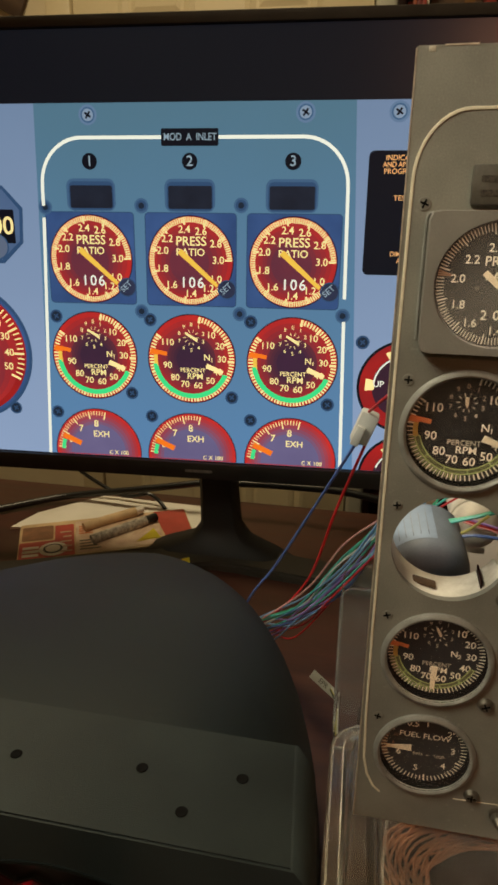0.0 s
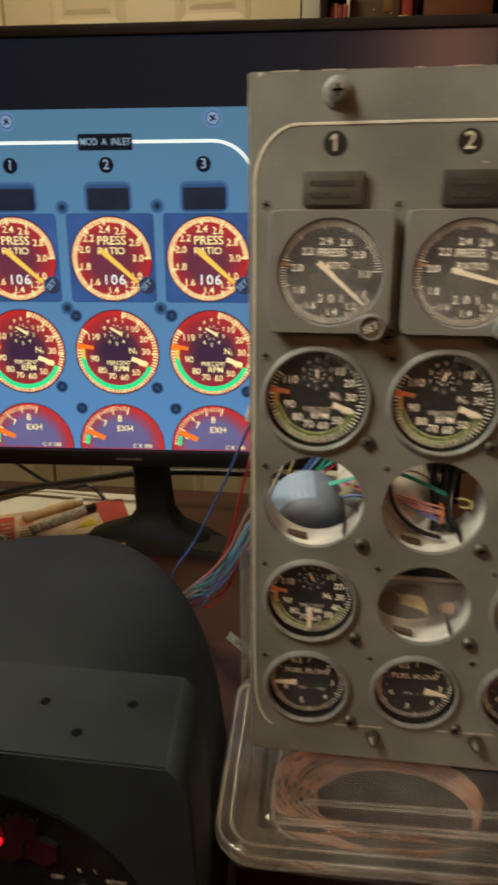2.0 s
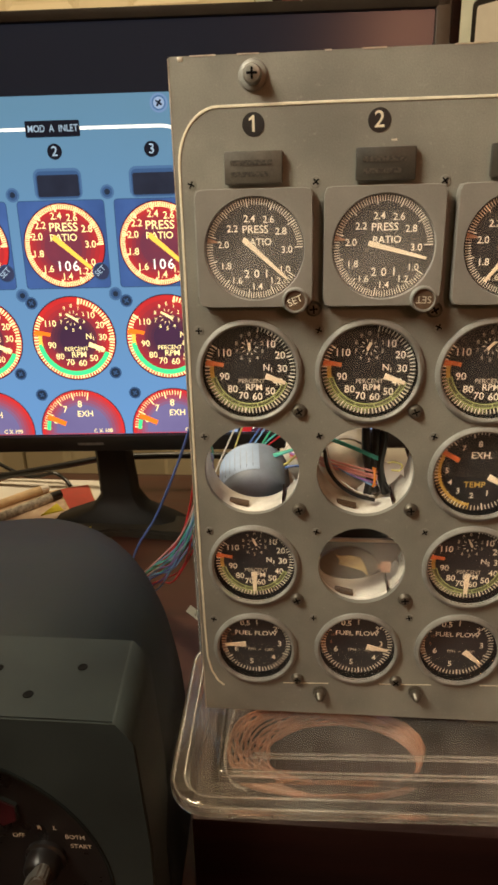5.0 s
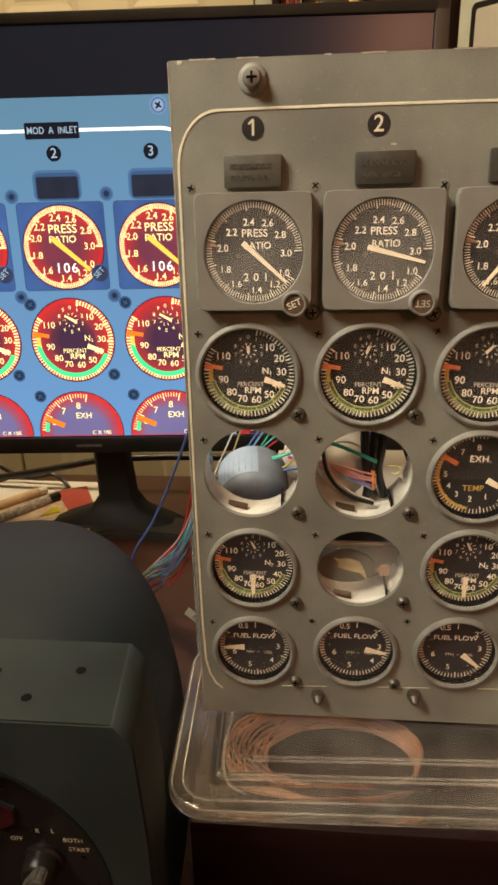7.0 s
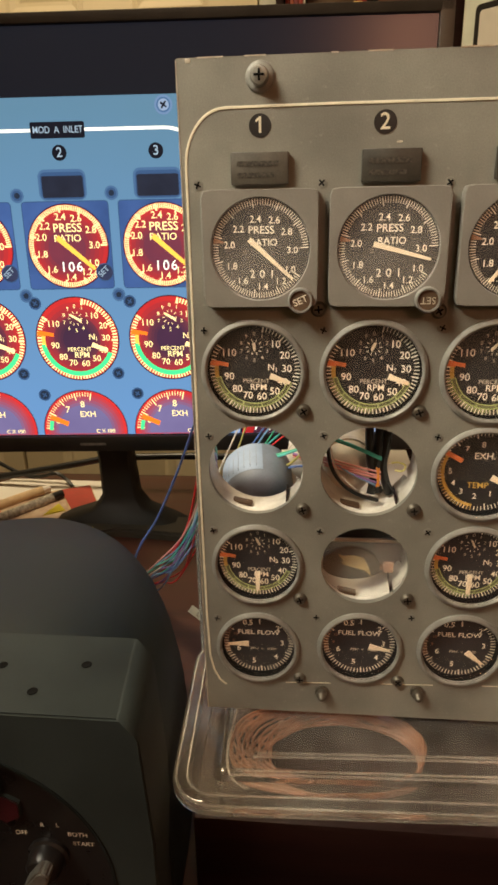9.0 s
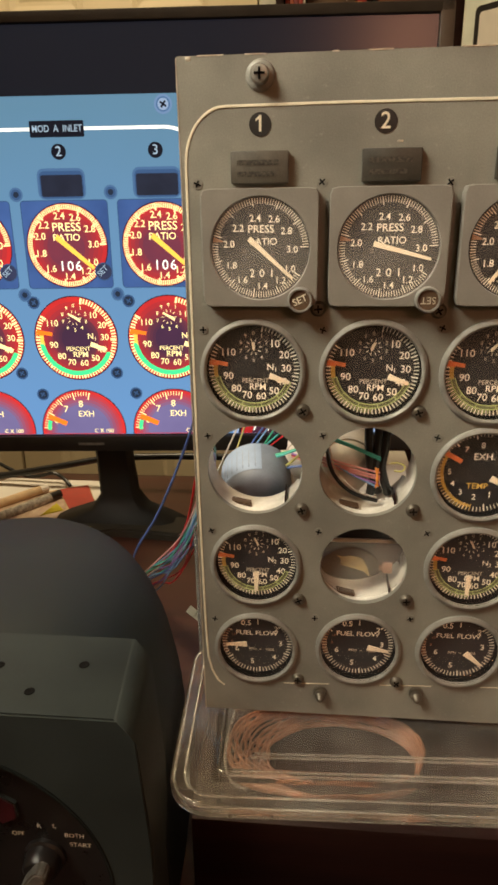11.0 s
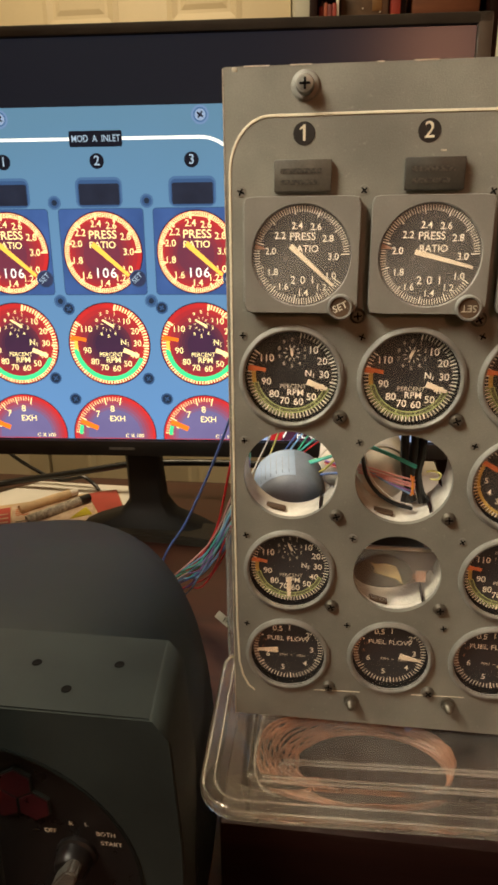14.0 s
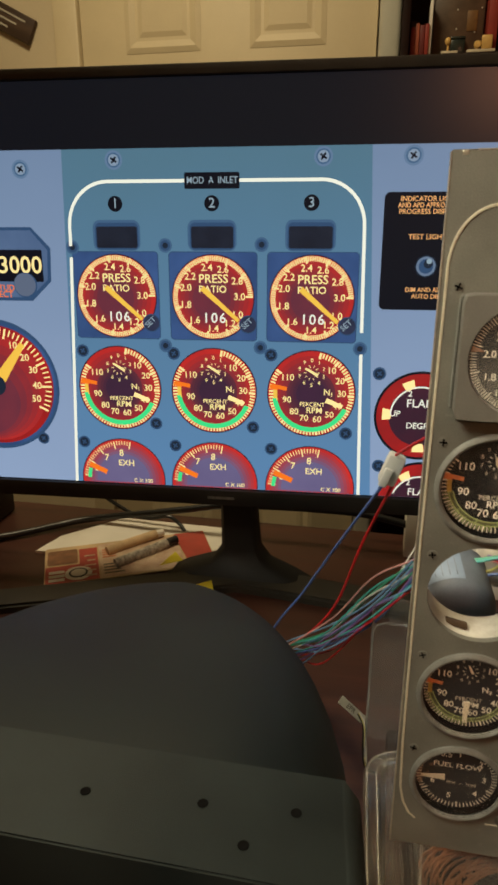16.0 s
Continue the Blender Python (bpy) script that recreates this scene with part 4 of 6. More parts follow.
pts = [(0.0440, 0.1048), (0.0405, 0.1080), (0.0372, 0.1150), (0.0352, 0.1250), (0.0345, 0.150), (0.0342, 0.20), (0.0343, 0.26), (0.0349, 0.35), (0.0352, 0.3875)]
pts += [(0.0352 + 0.018 * (1 - math.cos(radians(a))), 0.3875 + 0.0232 * math.sin(radians(a))) for a in range(10, 91, 8)] + [(0.10, 0.4110), (0.16, 0.4108), (0.2075, 0.4105)]
part("border_line", line_strip(pts, 0.00125, PY - 0.0001), CREAM, panel, "cream painted border line")
for a, b in ((0.0790, 0.1050), (0.1340, 0.1630), (0.1900, 0.204)):
    part("border_line", line_strip([(a, 0.1055 + 0.035 * a), (b, 0.1055 + 0.035 * b)], 0.00045, PY - 0.0001), CREAM, panel, "cream painted border line")


part("raised_bead", tube([(0.0455, PY, 0.3772), (0.0428, PY, 0.3768), (0.0414, PY, 0.3745), (0.0412, PY, 0.360), (0.0411, PY, 0.3310)], 0.0006, 6, 3), BEZEL, panel, "raised pale edge beside the first gauge")
part("paint_chip", box(0.1265, 0.1290, PY - 0.0002, PY + 0.001, 0.3952, 0.3960, 0.0002), WORN, panel, "small paint chip", pose(0, 0, 0))
part("paint_chip", box(0.0368, 0.0392, PY - 0.0002, PY + 0.001, 0.4280, 0.4298, 0.0002), WORN, panel, "small paint chip", pose(0, 0, 0))


def screw_mesh(r, h):
    bm = lathe([(r * 1.18, 0.0002), (r * 1.05, h * 0.35), (r, h * 0.7), (r * 0.8, h), (0, h * 1.05)], 20)
    return mesh_of(bm, SCREW)


def cross_mesh(r, h):
    bm = bmesh.new()
    for a in (0, 90):
        b = box(-0.62 * r, 0.62 * r, -h * 1.12, -h * 0.9, -0.13 * r, 0.13 * r)
        bmesh.ops.rotate(b, matrix=Matrix.Rotation(radians(a), 3, "Y"), verts=b.verts)
        tmp = bpy.data.meshes.new("t")
        b.to_mesh(tmp), b.free()
        bm.from_mesh(tmp)
        bpy.data.meshes.remove(tmp)
    return mesh_of(bm, HOLE, 0)


S_BIG, C_BIG = screw_mesh(0.0031, 0.0022), cross_mesh(0.0031, 0.0022)
S_SMALL, C_SMALL = mesh_of(lathe([(0.0024, 0.0001), (0.0022, 0.0003), (0.0, 0.0003)], 20), PANEL), cross_mesh(0.0026, 0.0005)
rnd = random.Random(5)
for x, z in ((0.088, 0.275), (0.144, 0.275), (0.088, 0.221), (0.145, 0.222), (0.087, 0.166), (0.145, 0.168), (0.087, 0.112), (0.143, 0.113), (0.0945, 0.325), (0.1495, 0.324), (0.200, 0.275), (0.201, 0.222), (0.200, 0.168)):
    s = part("screw", S_BIG, None, panel, m=pose(x, PY, z, 0, rnd.uniform(0, 90), 0))
    part("slot", C_BIG, None, s)
for x, z in ((0.040, 0.380), (0.095, 0.380), (0.150, 0.379), (0.040, 0.315), (0.097, 0.315), (0.152, 0.316), (0.040, 0.261), (0.098, 0.262), (0.154, 0.262), (0.040, 0.207), (0.097, 0.208), (0.153, 0.209), (0.040, 0.151), (0.096, 0.154), (0.148, 0.156), (0.206, 0.380)):
    s = part("screw", S_SMALL, None, panel, m=pose(x, PY, z, 0, rnd.uniform(0, 90), 0))
    part("slot", C_SMALL, None, s)
for x in (0.0685, 0.180):
    w = part("washer", lathe([(0.0062, 0), (0.0060, 0.0010), (0.0053, 0.0016), (0.0040, 0.0018), (0, 0.0018)], 32), BEZEL, panel, "raised grey washer", pose(x, PY, 0.4220))
    part("screw_head", lathe([(0.0040, 0.0016), (0.0040, 0.0046), (0.0033, 0.0062), (0, 0.0068)], 24), STEEL, w, "worn steel screw head")
    part("slot", cross_mesh(0.0036, 0.0061), None, w)
for x, z in ((0.1000, 0.1030), (0.1545, 0.1060)):
    st = part("stud", lathe([(0.0040, 0), (0.0040, 0.0014), (0.0030, 0.0018), (0.0030, 0.0046), (0.0024, 0.0052), (0.0019, 0.0072), (0.0010, 0.0080), (0, 0.0080)], 20), SCREW, panel, "steel stud with a nut", pose(x, PY, z))

for x, s in ((0.0682, "1"), (0.1213, "2"), (0.1770, "3")):
    fl = Flat(0.0002)
    fl.disc(x, 0.4034, 0.0048, BLACK, 1, 36)
    fl.text(s, x, 0.4034, 0.0092, CREAM, 2)
    if s == "1":
        fl.poly([(x - 0.0004, 0.4068), (x - 0.0019, 0.4056), (x - 0.0019, 0.4047), (x - 0.0004, 0.4056)], CREAM, 2)
    fl.build("column_number", panel, "white number on a black disc", pose(0, PY, 0))
ENGRAVED = surface("dim engraved lettering", (0.058, 0.050, 0.039), 0.5, 0, 0.7, 900, 0.1, 900)
for x in (0.0680, 0.1245, 0.1805):
    lamp = part("warning_lamp", box(x - 0.0126, x + 0.0126, PY - 0.0038, PY, 0.3797, 0.3930, 0.0007), LENS_PALE if x < 0.1 else LENS, panel, "unlit dark caption lamp")
    for k in (0, 1):
        fl = Flat(0.0002)
        fl.rect(x - 0.0098, x + 0.0084 - 0.002 * k, 0.3872 - 0.0046 * k, 0.3893 - 0.0046 * k, ENGRAVED, 1, 0.0005)
        fl.build("caption", lamp, "dark engraved caption", pose(0, PY - 0.0038, 0))


def solid_needle(a, r0, r1, w0, w1, h):
    """A thin tapered pointer at angle a, clockwise from the top, standing h off the dial."""
    s, c = math.sin(radians(a)), math.cos(radians(a))
    o = [(s * r + c * w / 2 * k, c * r - s * w / 2 * k) for r, w, k in ((r0, w0, -1), (r0, w0, 1), (r1, w1, 1), (r1, w1, -1))]
    return prism(o, -h - 0.0006, -h)


def round_gauge(name, label, x, z, R, draw, pointers, glass=GLASS, deep=0.050):
    g = thing(name, label, "gauge", pose(x, PY, z), "engine gauges on the panel")
    part("bezel", lathe([(R - 0.0011, -0.002), (R + 0.0006, -0.0), (R + 0.0006, 0.0012), (R - 0.0004, 0.0022), (R - 0.0014, 0.0024), (R - 0.0022, 0.0018), (R - 0.0024, 0.0002), (R - 0.0018, -0.0030)], 64, closed=True), BEZEL, g, "worn grey metal bezel")
    part("case", lathe([(R - 0.0022, 0.0), (R - 0.0026, -0.0004), (R - 0.0026, -deep), (0, -deep)], 40), HOLE, g, "black instrument case")
    fr = R - 0.0025
    f = Flat(0.0001)
    f.disc(0, 0, R - 0.0027, DIAL, 0)
    draw(f, fr)
    f.build("dial", g, "black dial with white markings", pose(0, 0.0048, 0))
    for nm, a, r0, r1, w0, w1 in pointers:
        part(nm, solid_needle(a, r0 * fr, r1 * fr, w0 * fr, w1 * fr, -0.0040), NEEDLE, g)
    gl = part("glass", lathe([(0, 0.0014), (fr + 0.0002, 0.0014), (fr + 0.0002, 0.0008), (0, 0.0008)], 40), glass, g, "clear cover glass")
    gl.visible_shadow = False
    return g


def rpm_draw(name):
    def draw(f, R):
        rpm_marks(f, 0, 0, R, INK, name, GREEN_INK, ORANGE_INK, AMBER_INK, 1.5)
    return draw


for i, x in enumerate(COLS):
    g = round_gauge("fan_speed_gauge", "round black fan speed gauge reading about forty percent", x, Z_RPM, R_RPM, rpm_draw("1"), [("needle", 110, 0.36, 0.82, 0.13, 0.07)])
    fr = R_RPM - 0.0025
    part("small_needle", prism([(-0.0009 + 0.0009 * i, 0.51 * fr + 0.0021), (0.0006 + 0.0009 * i, 0.51 * fr + 0.0021), (0.0007 - 0.0006 * i, 0.51 * fr - 0.0010), (0.0001 - 0.0008 * i, 0.51 * fr - 0.0024), (-0.0006 - 0.0008 * i, 0.51 * fr - 0.0010)], 0.0038, 0.0044), NEEDLE, g)
for i in (0, 2):
    g = round_gauge("core_speed_gauge", "round black core speed gauge reading about sixty percent", COLS[i], Z_N2 + (-0.0012, 0, 0.001)[i], R_N2, rpm_draw("2"), [("needle", 181, 0.28, 0.84, 0.13, 0.09)], deep=0.024)
    fr = R_N2 - 0.0025
    part("small_needle", prism([(-0.0012, 0.64 * fr), (-0.0003, 0.66 * fr), (0.0016, 0.48 * fr), (0.0006, 0.46 * fr)], 0.0038, 0.0044), NEEDLE, g)


def fuel_draw(f, R):
    tick_ring(f, 0, 0, 0.84 * R, 0.97 * R, 50, 300, 44, 0.024 * R, INK, 1, 11, 0.80 * R)
    on_ring(f, [("0.5", -24, 0.71), ("1", 3, 0.69), ("2", 49, 0.72), ("3", 90, 0.66), ("4", 134, 0.67), ("5", 192, 0.64), ("6", 249, 0.60)], 0, 0, R, 0.235, INK, 1)
    f.fitted("FUEL FLOW", 0.0, 0.33 * R, 0.20 * R, 1.16 * R, INK, 1)
    f.text("PPH", -0.12 * R, -0.21 * R, 0.13 * R, DULL_INK, 1)
    f.text("1000", 0.36 * R, -0.21 * R, 0.13 * R, DULL_INK, 1)
    f.rect(0.07 * R, 0.13 * R, -0.22 * R, -0.20 * R, DULL_INK, 1)
    tick_ring(f, 0, 0, 0.84 * R, 0.97 * R, 252, 300, 9, 0.030 * R, RUST_INK, 1.4)
    on_ring(f, [("8", 272, 0.70), ("10", 292, 0.70)], 0, 0, R, 0.12, RUST_INK, 1)


for x, z, a in FUEL:
    round_gauge("fuel_flow_gauge", "round black fuel flow gauge with a white needle", x, z, R_FUEL, fuel_draw, [("needle", a, 0.28, 0.86, 0.17, 0.06)])


def exhaust_draw(f, R):
    tick_ring(f, 0, 0, 0.86 * R, 0.97 * R, 110, 370, 52, 0.018 * R, INK, 1, 6, 0.80 * R)
    on_ring(f, [("8", 0, 0.64), ("7", -33, 0.64), ("5", 270, 0.68), ("4", 244, 0.66), ("3", 219, 0.64), ("2", 189, 0.62), ("1", 156, 0.60)], 0, 0, R, 0.19, INK, 1)
    f.text("EXH.", 0.05 * R, 0.37 * R, 0.22 * R, INK, 1)
    f.text("TEMP", -0.05 * R, -0.34 * R, 0.20 * R, AMBER_INK, 1)
    f.arc(0, 0, 0.82 * R, 0.88 * R, 190, 300, AMBER_INK, 1.2)
    tick_ring(f, 0, 0, 0.80 * R, 0.97 * R, 190, 300, 24, 0.016 * R, AMBER_INK, 1.4)
    f.ray(0, 0, 300, 0.50 * R, 0.95 * R, 0.11 * R, 0.11 * R, ORANGE_INK, 2)


round_gauge("exhaust_gauge", "round black exhaust temperature gauge with amber arc", COLS[2], Z_EXH, R_RPM - 0.0002, exhaust_draw, [("needle", 118, 0.26, 0.86, 0.14, 0.10)])


# dusty: the cover glass gets the painted reflection haze
def pressure_gauge(x, a, z, dusty, turn):
    g = thing("pressure_gauge", "square grey pressure ratio gauge with a black dial", "gauge", pose(x, PY, z), "engine gauges on the panel")
    R = 0.0222
    o = []
    for k in range(88):
        s, c = math.sin(2 * math.pi * k / 88), math.cos(2 * math.pi * k / 88)
        d = 1 / (abs(s / 0.0256) ** 22 + abs(c / 0.0252) ** 22) ** (1 / 22)
        o.append((s * d, c * d))
    bm = bmesh.new()
    fr = [bm.verts.new((p, -0.0070, q)) for p, q in o]
    fo = [bm.verts.new((p * 1.012, -0.0061, q * 1.012)) for p, q in o]
    bk = [bm.verts.new((p * 1.012, 0, q * 1.012)) for p, q in o]
    n = len(o)
    inner = []
    for p, q in o:
        d = math.hypot(p, q)
        inner.append(bm.verts.new((p / d * (R + 0.0003), -0.0070, q / d * (R + 0.0003))))
    deep = [bm.verts.new((v.co.x * 0.985, -0.0045, v.co.z * 0.985)) for v in inner]
    for k in range(n):
        j = (k + 1) % n
        bm.faces.new((bk[k], bk[j], fo[j], fo[k])), bm.faces.new((fo[k], fo[j], fr[j], fr[k])), bm.faces.new((fr[k], fr[j], inner[j], inner[k])), bm.faces.new((inner[k], inner[j], deep[j], deep[k]))
    bm.faces.new(bk[::-1])
    bmesh.ops.recalc_face_normals(bm, faces=bm.faces)
    part("case", bm, SQUARE, g, "square grey painted case", smooth=50)
    f = Flat(0.0001)
    f.disc(0, 0, R + 0.0001, DIAL, 0)
    press_marks(f, 0, 0, R * 0.98, INK, "201", 1)
    f.ray(0, 0, 281, 0.76 * R, 0.97 * R, 0.03 * R, 0.11 * R, RUST_INK, 2)
    f.rect(-0.36 * R, -0.28 * R, -0.09 * R, -0.01 * R, SCREW, 1)
    f.build("dial", g, "black dial with white markings", pose(0, -0.0046, 0))
    part("needle", solid_needle(a, -0.30 * R, 0.88 * R, 0.105 * R, 0.055 * R, 0.0052), NEEDLE, g)
    gl = part("glass", lathe([(0, 0.0069), (R, 0.0069), (R, 0.0064), (0, 0.0064)], 40), GLARE_GLASS if dusty else GLASS, g, "cover glass with painted glare haze" if dusty else "clear cover glass")
    gl.visible_shadow = False
    k = part("set_knob", lathe([(0.0057, 0.0060), (0.0057, 0.0102), (0.0053, 0.0110), (0.0047, 0.0110), (0.0044, 0.0100), (0, 0.0100)], 32), BEZEL, g, "small round grey knob with a bright rim", pose(0.0182, 0, -0.0222))
    fk = Flat(0.0002)
    fk.disc(0, 0, 0.0044, SLOT, 1, 28)
    fk.text("SET", 0, 0, 0.0044, INK if turn < 90 else DULL_INK, 2, turn)
    fk.build("writing", k, "white word on a brown disc", pose(0, -0.0100, 0))
    return g


pressure_gauge(PCOLS[0], 132, Z_PRESS, True, 24)
pressure_gauge(PCOLS[1], 105, Z_PRESS, True, 180)
pressure_gauge(PCOLS[2], 218, Z_PRESS, False, 10)

# open cut-outs: pale clamp rings behind the plate, with what can be seen inside
for i, (x, z) in enumerate(((COLS[0], Z_EXH), (COLS[1], Z_EXH), (COLS[1], Z_N2))):
    c = thing("clamp_ring", "pale scuffed metal mounting clamp behind an empty panel cut-out", "clamp ring", pose(x + 0.0005, PY + 0.0034, z), "clamp rings")
    R = R_HOLE + 0.0008
    n = 64
    bm = bmesh.new()
    rows = []
    for k in range(n + 1):
        a = radians(40 + 250 * k / n)
        gap = 118 < math.degrees(a) < 122
        d = (0.019, 0.027, 0.027)[i] - (0.010 if gap else 0)
        rows.append([bm.verts.new((r * math.sin(a), y, r * math.cos(a))) for r, y in ((R, 0.0), (R, d), (R + 0.0012, d), (R + 0.0012, 0.0))])
    for p, q in zip(rows, rows[1:]):
        for k in range(4):
            bm.faces.new((p[k], p[(k + 1) % 4], q[(k + 1) % 4], q[k]))
    bm.faces.new(rows[0]), bm.faces.new(rows[-1][::-1])
    bmesh.ops.recalc_face_normals(bm, faces=bm.faces)
    part("sleeve", bm, SLEEVE, c)
    part("slot", box(-0.0095, 0.0015, 0.005, 0.0105, -R + 0.0002, -R + 0.0022, 0.0009), SLOT, c, "brown oval slot", pose(0, 0, 0, 0, 12, 0))
    # dark strip painted for the shade in the ring's split
    part("split_strip", box(0.0147, 0.0153, 0.003, 0.018, -R + 0.0035, -R + 0.0085), DARKWOOD, c, "dark strip for the split in the ring")

# ---- behind the panel ----
can = thing("instrument_can", "blue-grey metal instrument can with a pale label", "instrument can", pose(0.0605, 0.303, 0.1990, 13, 0, 6))
part("body", lathe([(0, 0.0035), (0.010, 0.0030), (0.0160, 0.0018), (0.0200, -0.0008), (0.0218, -0.0040), (0.0222, -0.0075), (0.0222, -0.034), (0, -0.034)], 48), CAN_FACE, can)
bm = bmesh.new()
lab = [[bm.verts.new((0.0224 * math.sin(radians(a)), y, 0.0224 * math.cos(radians(a)))) for y in (0.0062, 0.033)] for a in range(-100, 9, 6)]
for p, q in zip(lab, lab[1:]):
    bm.faces.new((p[0], p[1], q[1], q[0]))
label_strip = part("label", bm, LABEL, can, "pale blue paper label")
for k in range(7):
    part("print_line", box(-0.0002, 0.0002, 0.009, 0.030 - 0.002 * (k % 3), 0.02243, 0.02258), CAN, label_strip, "", pose(0, 0, 0, 0, -62 + 10 * k, 0))
part("bracket", box(-0.010, 0.010, 0.014, 0.030, -0.0290, -0.0200), CAN, can)
part("screw", lathe([(0.0024, 0), (0.0024, 0.0012), (0, 0.0014)], 14), SCREW, can, "small dark screw", pose(0.0085, -0.0034, -0.0070))


def dome_can(x, y, z, r, label):
    c = thing("instrument_can", label, "instrument can", pose(x, y, z))
    part("body", lathe([(0, 0.62 * r), (0.35 * r, 0.57 * r), (0.65 * r, 0.40 * r), (0.86 * r, 0.14 * r), (0.97 * r, -0.2 * r), (r, -0.5 * r), (r, -0.050), (0, -0.050)], 44), CAN_PALE, c)
    part("collar", lathe([(r, -0.55 * r), (1.07 * r, -0.58 * r), (1.07 * r, -0.85 * r), (r, -0.88 * r)], 44), SLEEVE, c, "pale raised collar")
    part("bracket", box(-0.008, 0.008, 0.010, 0.030, -r - 0.008, -r + 0.001), SLEEVE, c)


dome_can(0.1130, 0.2870, 0.2300, 0.0145, "pale domed metal instrument can behind the panel")
dome_can(0.0890, 0.354, 0.2060, 0.0135, "small pale domed can beside the blue-grey can")
LUG = surface("dull pinkish copper", (0.42, 0.24, 0.17), 0.45, 0.1, 0.35, 120, 0.1, 900)
CLEAR_RIM = surface("milky plastic edge", (0.56, 0.54, 0.50), 0.5, 0, 0.2, 80, 0.1, 900)
# relay and strip colours are lifted to paint in the cover's haze
RELAY = surface("dark grey moulding paled by haze", (0.060, 0.056, 0.048), 0.5, 0, 0.4, 90, 0.1, 900)
STRIP = surface("amber strip paled by haze", (0.56, 0.42, 0.20), 0.5, 0.0, 0.45, 160, 0.1, 900)
relay = thing("relay_unit", "dark oval relay with an amber strip behind a clear cover", "relay")
oval = [(0.1150 + 0.0160 * math.cos(radians(k)), 0.1815 + 0.0100 * math.sin(radians(k) - 0.12 * math.cos(radians(k)))) for k in range(0, 360, 10)]
part("body", prism(oval, 0.2668, 0.2694), RELAY, relay, "dark oval body")
strip = [(0.1078, 0.1874), (0.1105, 0.1862), (0.1155, 0.1870), (0.1217, 0.1855), (0.1247, 0.1795), (0.1260, 0.1745), (0.1222, 0.1780), (0.1183, 0.1790), (0.1140, 0.1802), (0.1097, 0.1812), (0.1104, 0.1840)]
part("strip", prism(strip, 0.2660, 0.2668), STRIP, relay, "ragged amber strip")
# black block added to darken the shaded gap above the cover
part("dark_gap", box(COLS[1] - 0.0160, COLS[1] + 0.0160, 0.2750, 0.2870, 0.1925, 0.2050, 0.0008), BLACK, relay, "added black block for the dark gap")
part("lug", box(0.1332, 0.1386, 0.2684, 0.2694, 0.1752, 0.1822, 0.0004), LUG, relay, "dull pinkish copper lug")
part("lug_arm", box(0.1290, 0.1340, 0.2688, 0.2696, 0.1770, 0.1800, 0.0003), LUG, relay)

cover = thing("clear_cover", "frosted clear cover with a pale top edge", "plastic cover")
top = math.asin((0.1985 - Z_N2) / 0.0250)
span = [math.pi - top + (math.pi + 2 * top) * k / 40 for k in range(41)]
b = part("sheet", prism([(COLS[1] + 0.0005 + 0.0250 * math.cos(a), Z_N2 + 0.0250 * math.sin(a)) for a in span], 0.2630, 0.2636), CLEAR_COVER, cover)
b.visible_shadow = False
part("top_edge", box(COLS[1] - 0.0212, COLS[1] + 0.0222, 0.2622, 0.2644, 0.1976, 0.1994, 0.0004), CLEAR_RIM, cover, "pale top edge")

# clear tray that the panel stands on, over an added block
ribs = thing("clear_tray", "clear scuffed plastic tray under the panel", "plastic tray")


def tilt(pts):
    """The tray stands a little askew."""
    return [(x - 0.04 * (y - 0.20), y + 0.037 * (x - 0.05)) for x, y in pts]


def clear_tray():
    bm = bmesh.new()
    loops = []
    for inset, z in ((0.0230, 0.063), (0.0215, 0.0788), (0.001, 0.0790), (0.0, 0.0805), (0.0, 0.0835), (0.0015, 0.0850), (0.0035, 0.0855), (0.0075, 0.0855), (0.0100, 0.0835), (0.024, 0.0835), (0.026, 0.0845), (0.0275, 0.0835), (0.040, 0.0835)):
        loops.append([bm.verts.new((x, y, z)) for x, y in tilt(rounded(0.0203 + inset, 0.340 - inset, 0.1855 + inset, 0.322 - inset, max(0.004, 0.023 - inset), 7))])
    for inset, z in ((0.040, 0.0815), (0.029, 0.0815), (0.0255, 0.0780), (0.0250, 0.063)):
        loops.append([bm.verts.new((x, y, z)) for x, y in tilt(rounded(0.0203 + inset, 0.340 - inset, 0.1855 + inset, 0.322 - inset, max(0.004, 0.021 - inset), 7))])
    n = len(loops[0])
    # the flat top closes both skins
    top_out, top_in = loops[12], loops[13]
    for i, (p, q) in enumerate(zip(loops, loops[1:] + loops[:1])):
        if i == 12:
            continue
        for k in range(n):
            j = (k + 1) % n
            bm.faces.new((p[k], p[j], q[j], q[k]))
    bm.faces.new(top_out), bm.faces.new(top_in[::-1])
    bmesh.ops.recalc_face_normals(bm, faces=bm.faces)
    t = part("tray_shell", bm, CLEAR, ribs, "clear plastic shell", smooth=25)
    t.visible_shadow = False
    for y, x in ((0.2085, 0.052), (0.2112, 0.053), (0.2213, 0.062), (0.2240, 0.064)):
        r = part("rib", tube([(x, y, 0.0840), (0.15, y + 0.004, 0.0840), (0.315, y + 0.0107, 0.0840)], 0.0007, 6, 4), CLEAR_RIB, ribs, "raised rib")
        r.visible_shadow = False
    r = part("rib", tube([(0.062, 0.1998, 0.0840), (0.054, 0.2040, 0.0840), (0.0490, 0.2140, 0.0840), (0.0475, 0.2300, 0.0840), (0.0490, 0.2500, 0.0840), (0.0500, 0.285, 0.0840)], 0.0007, 6, 4), CLEAR_RIB, ribs, "raised rib")
    r.visible_shadow = False


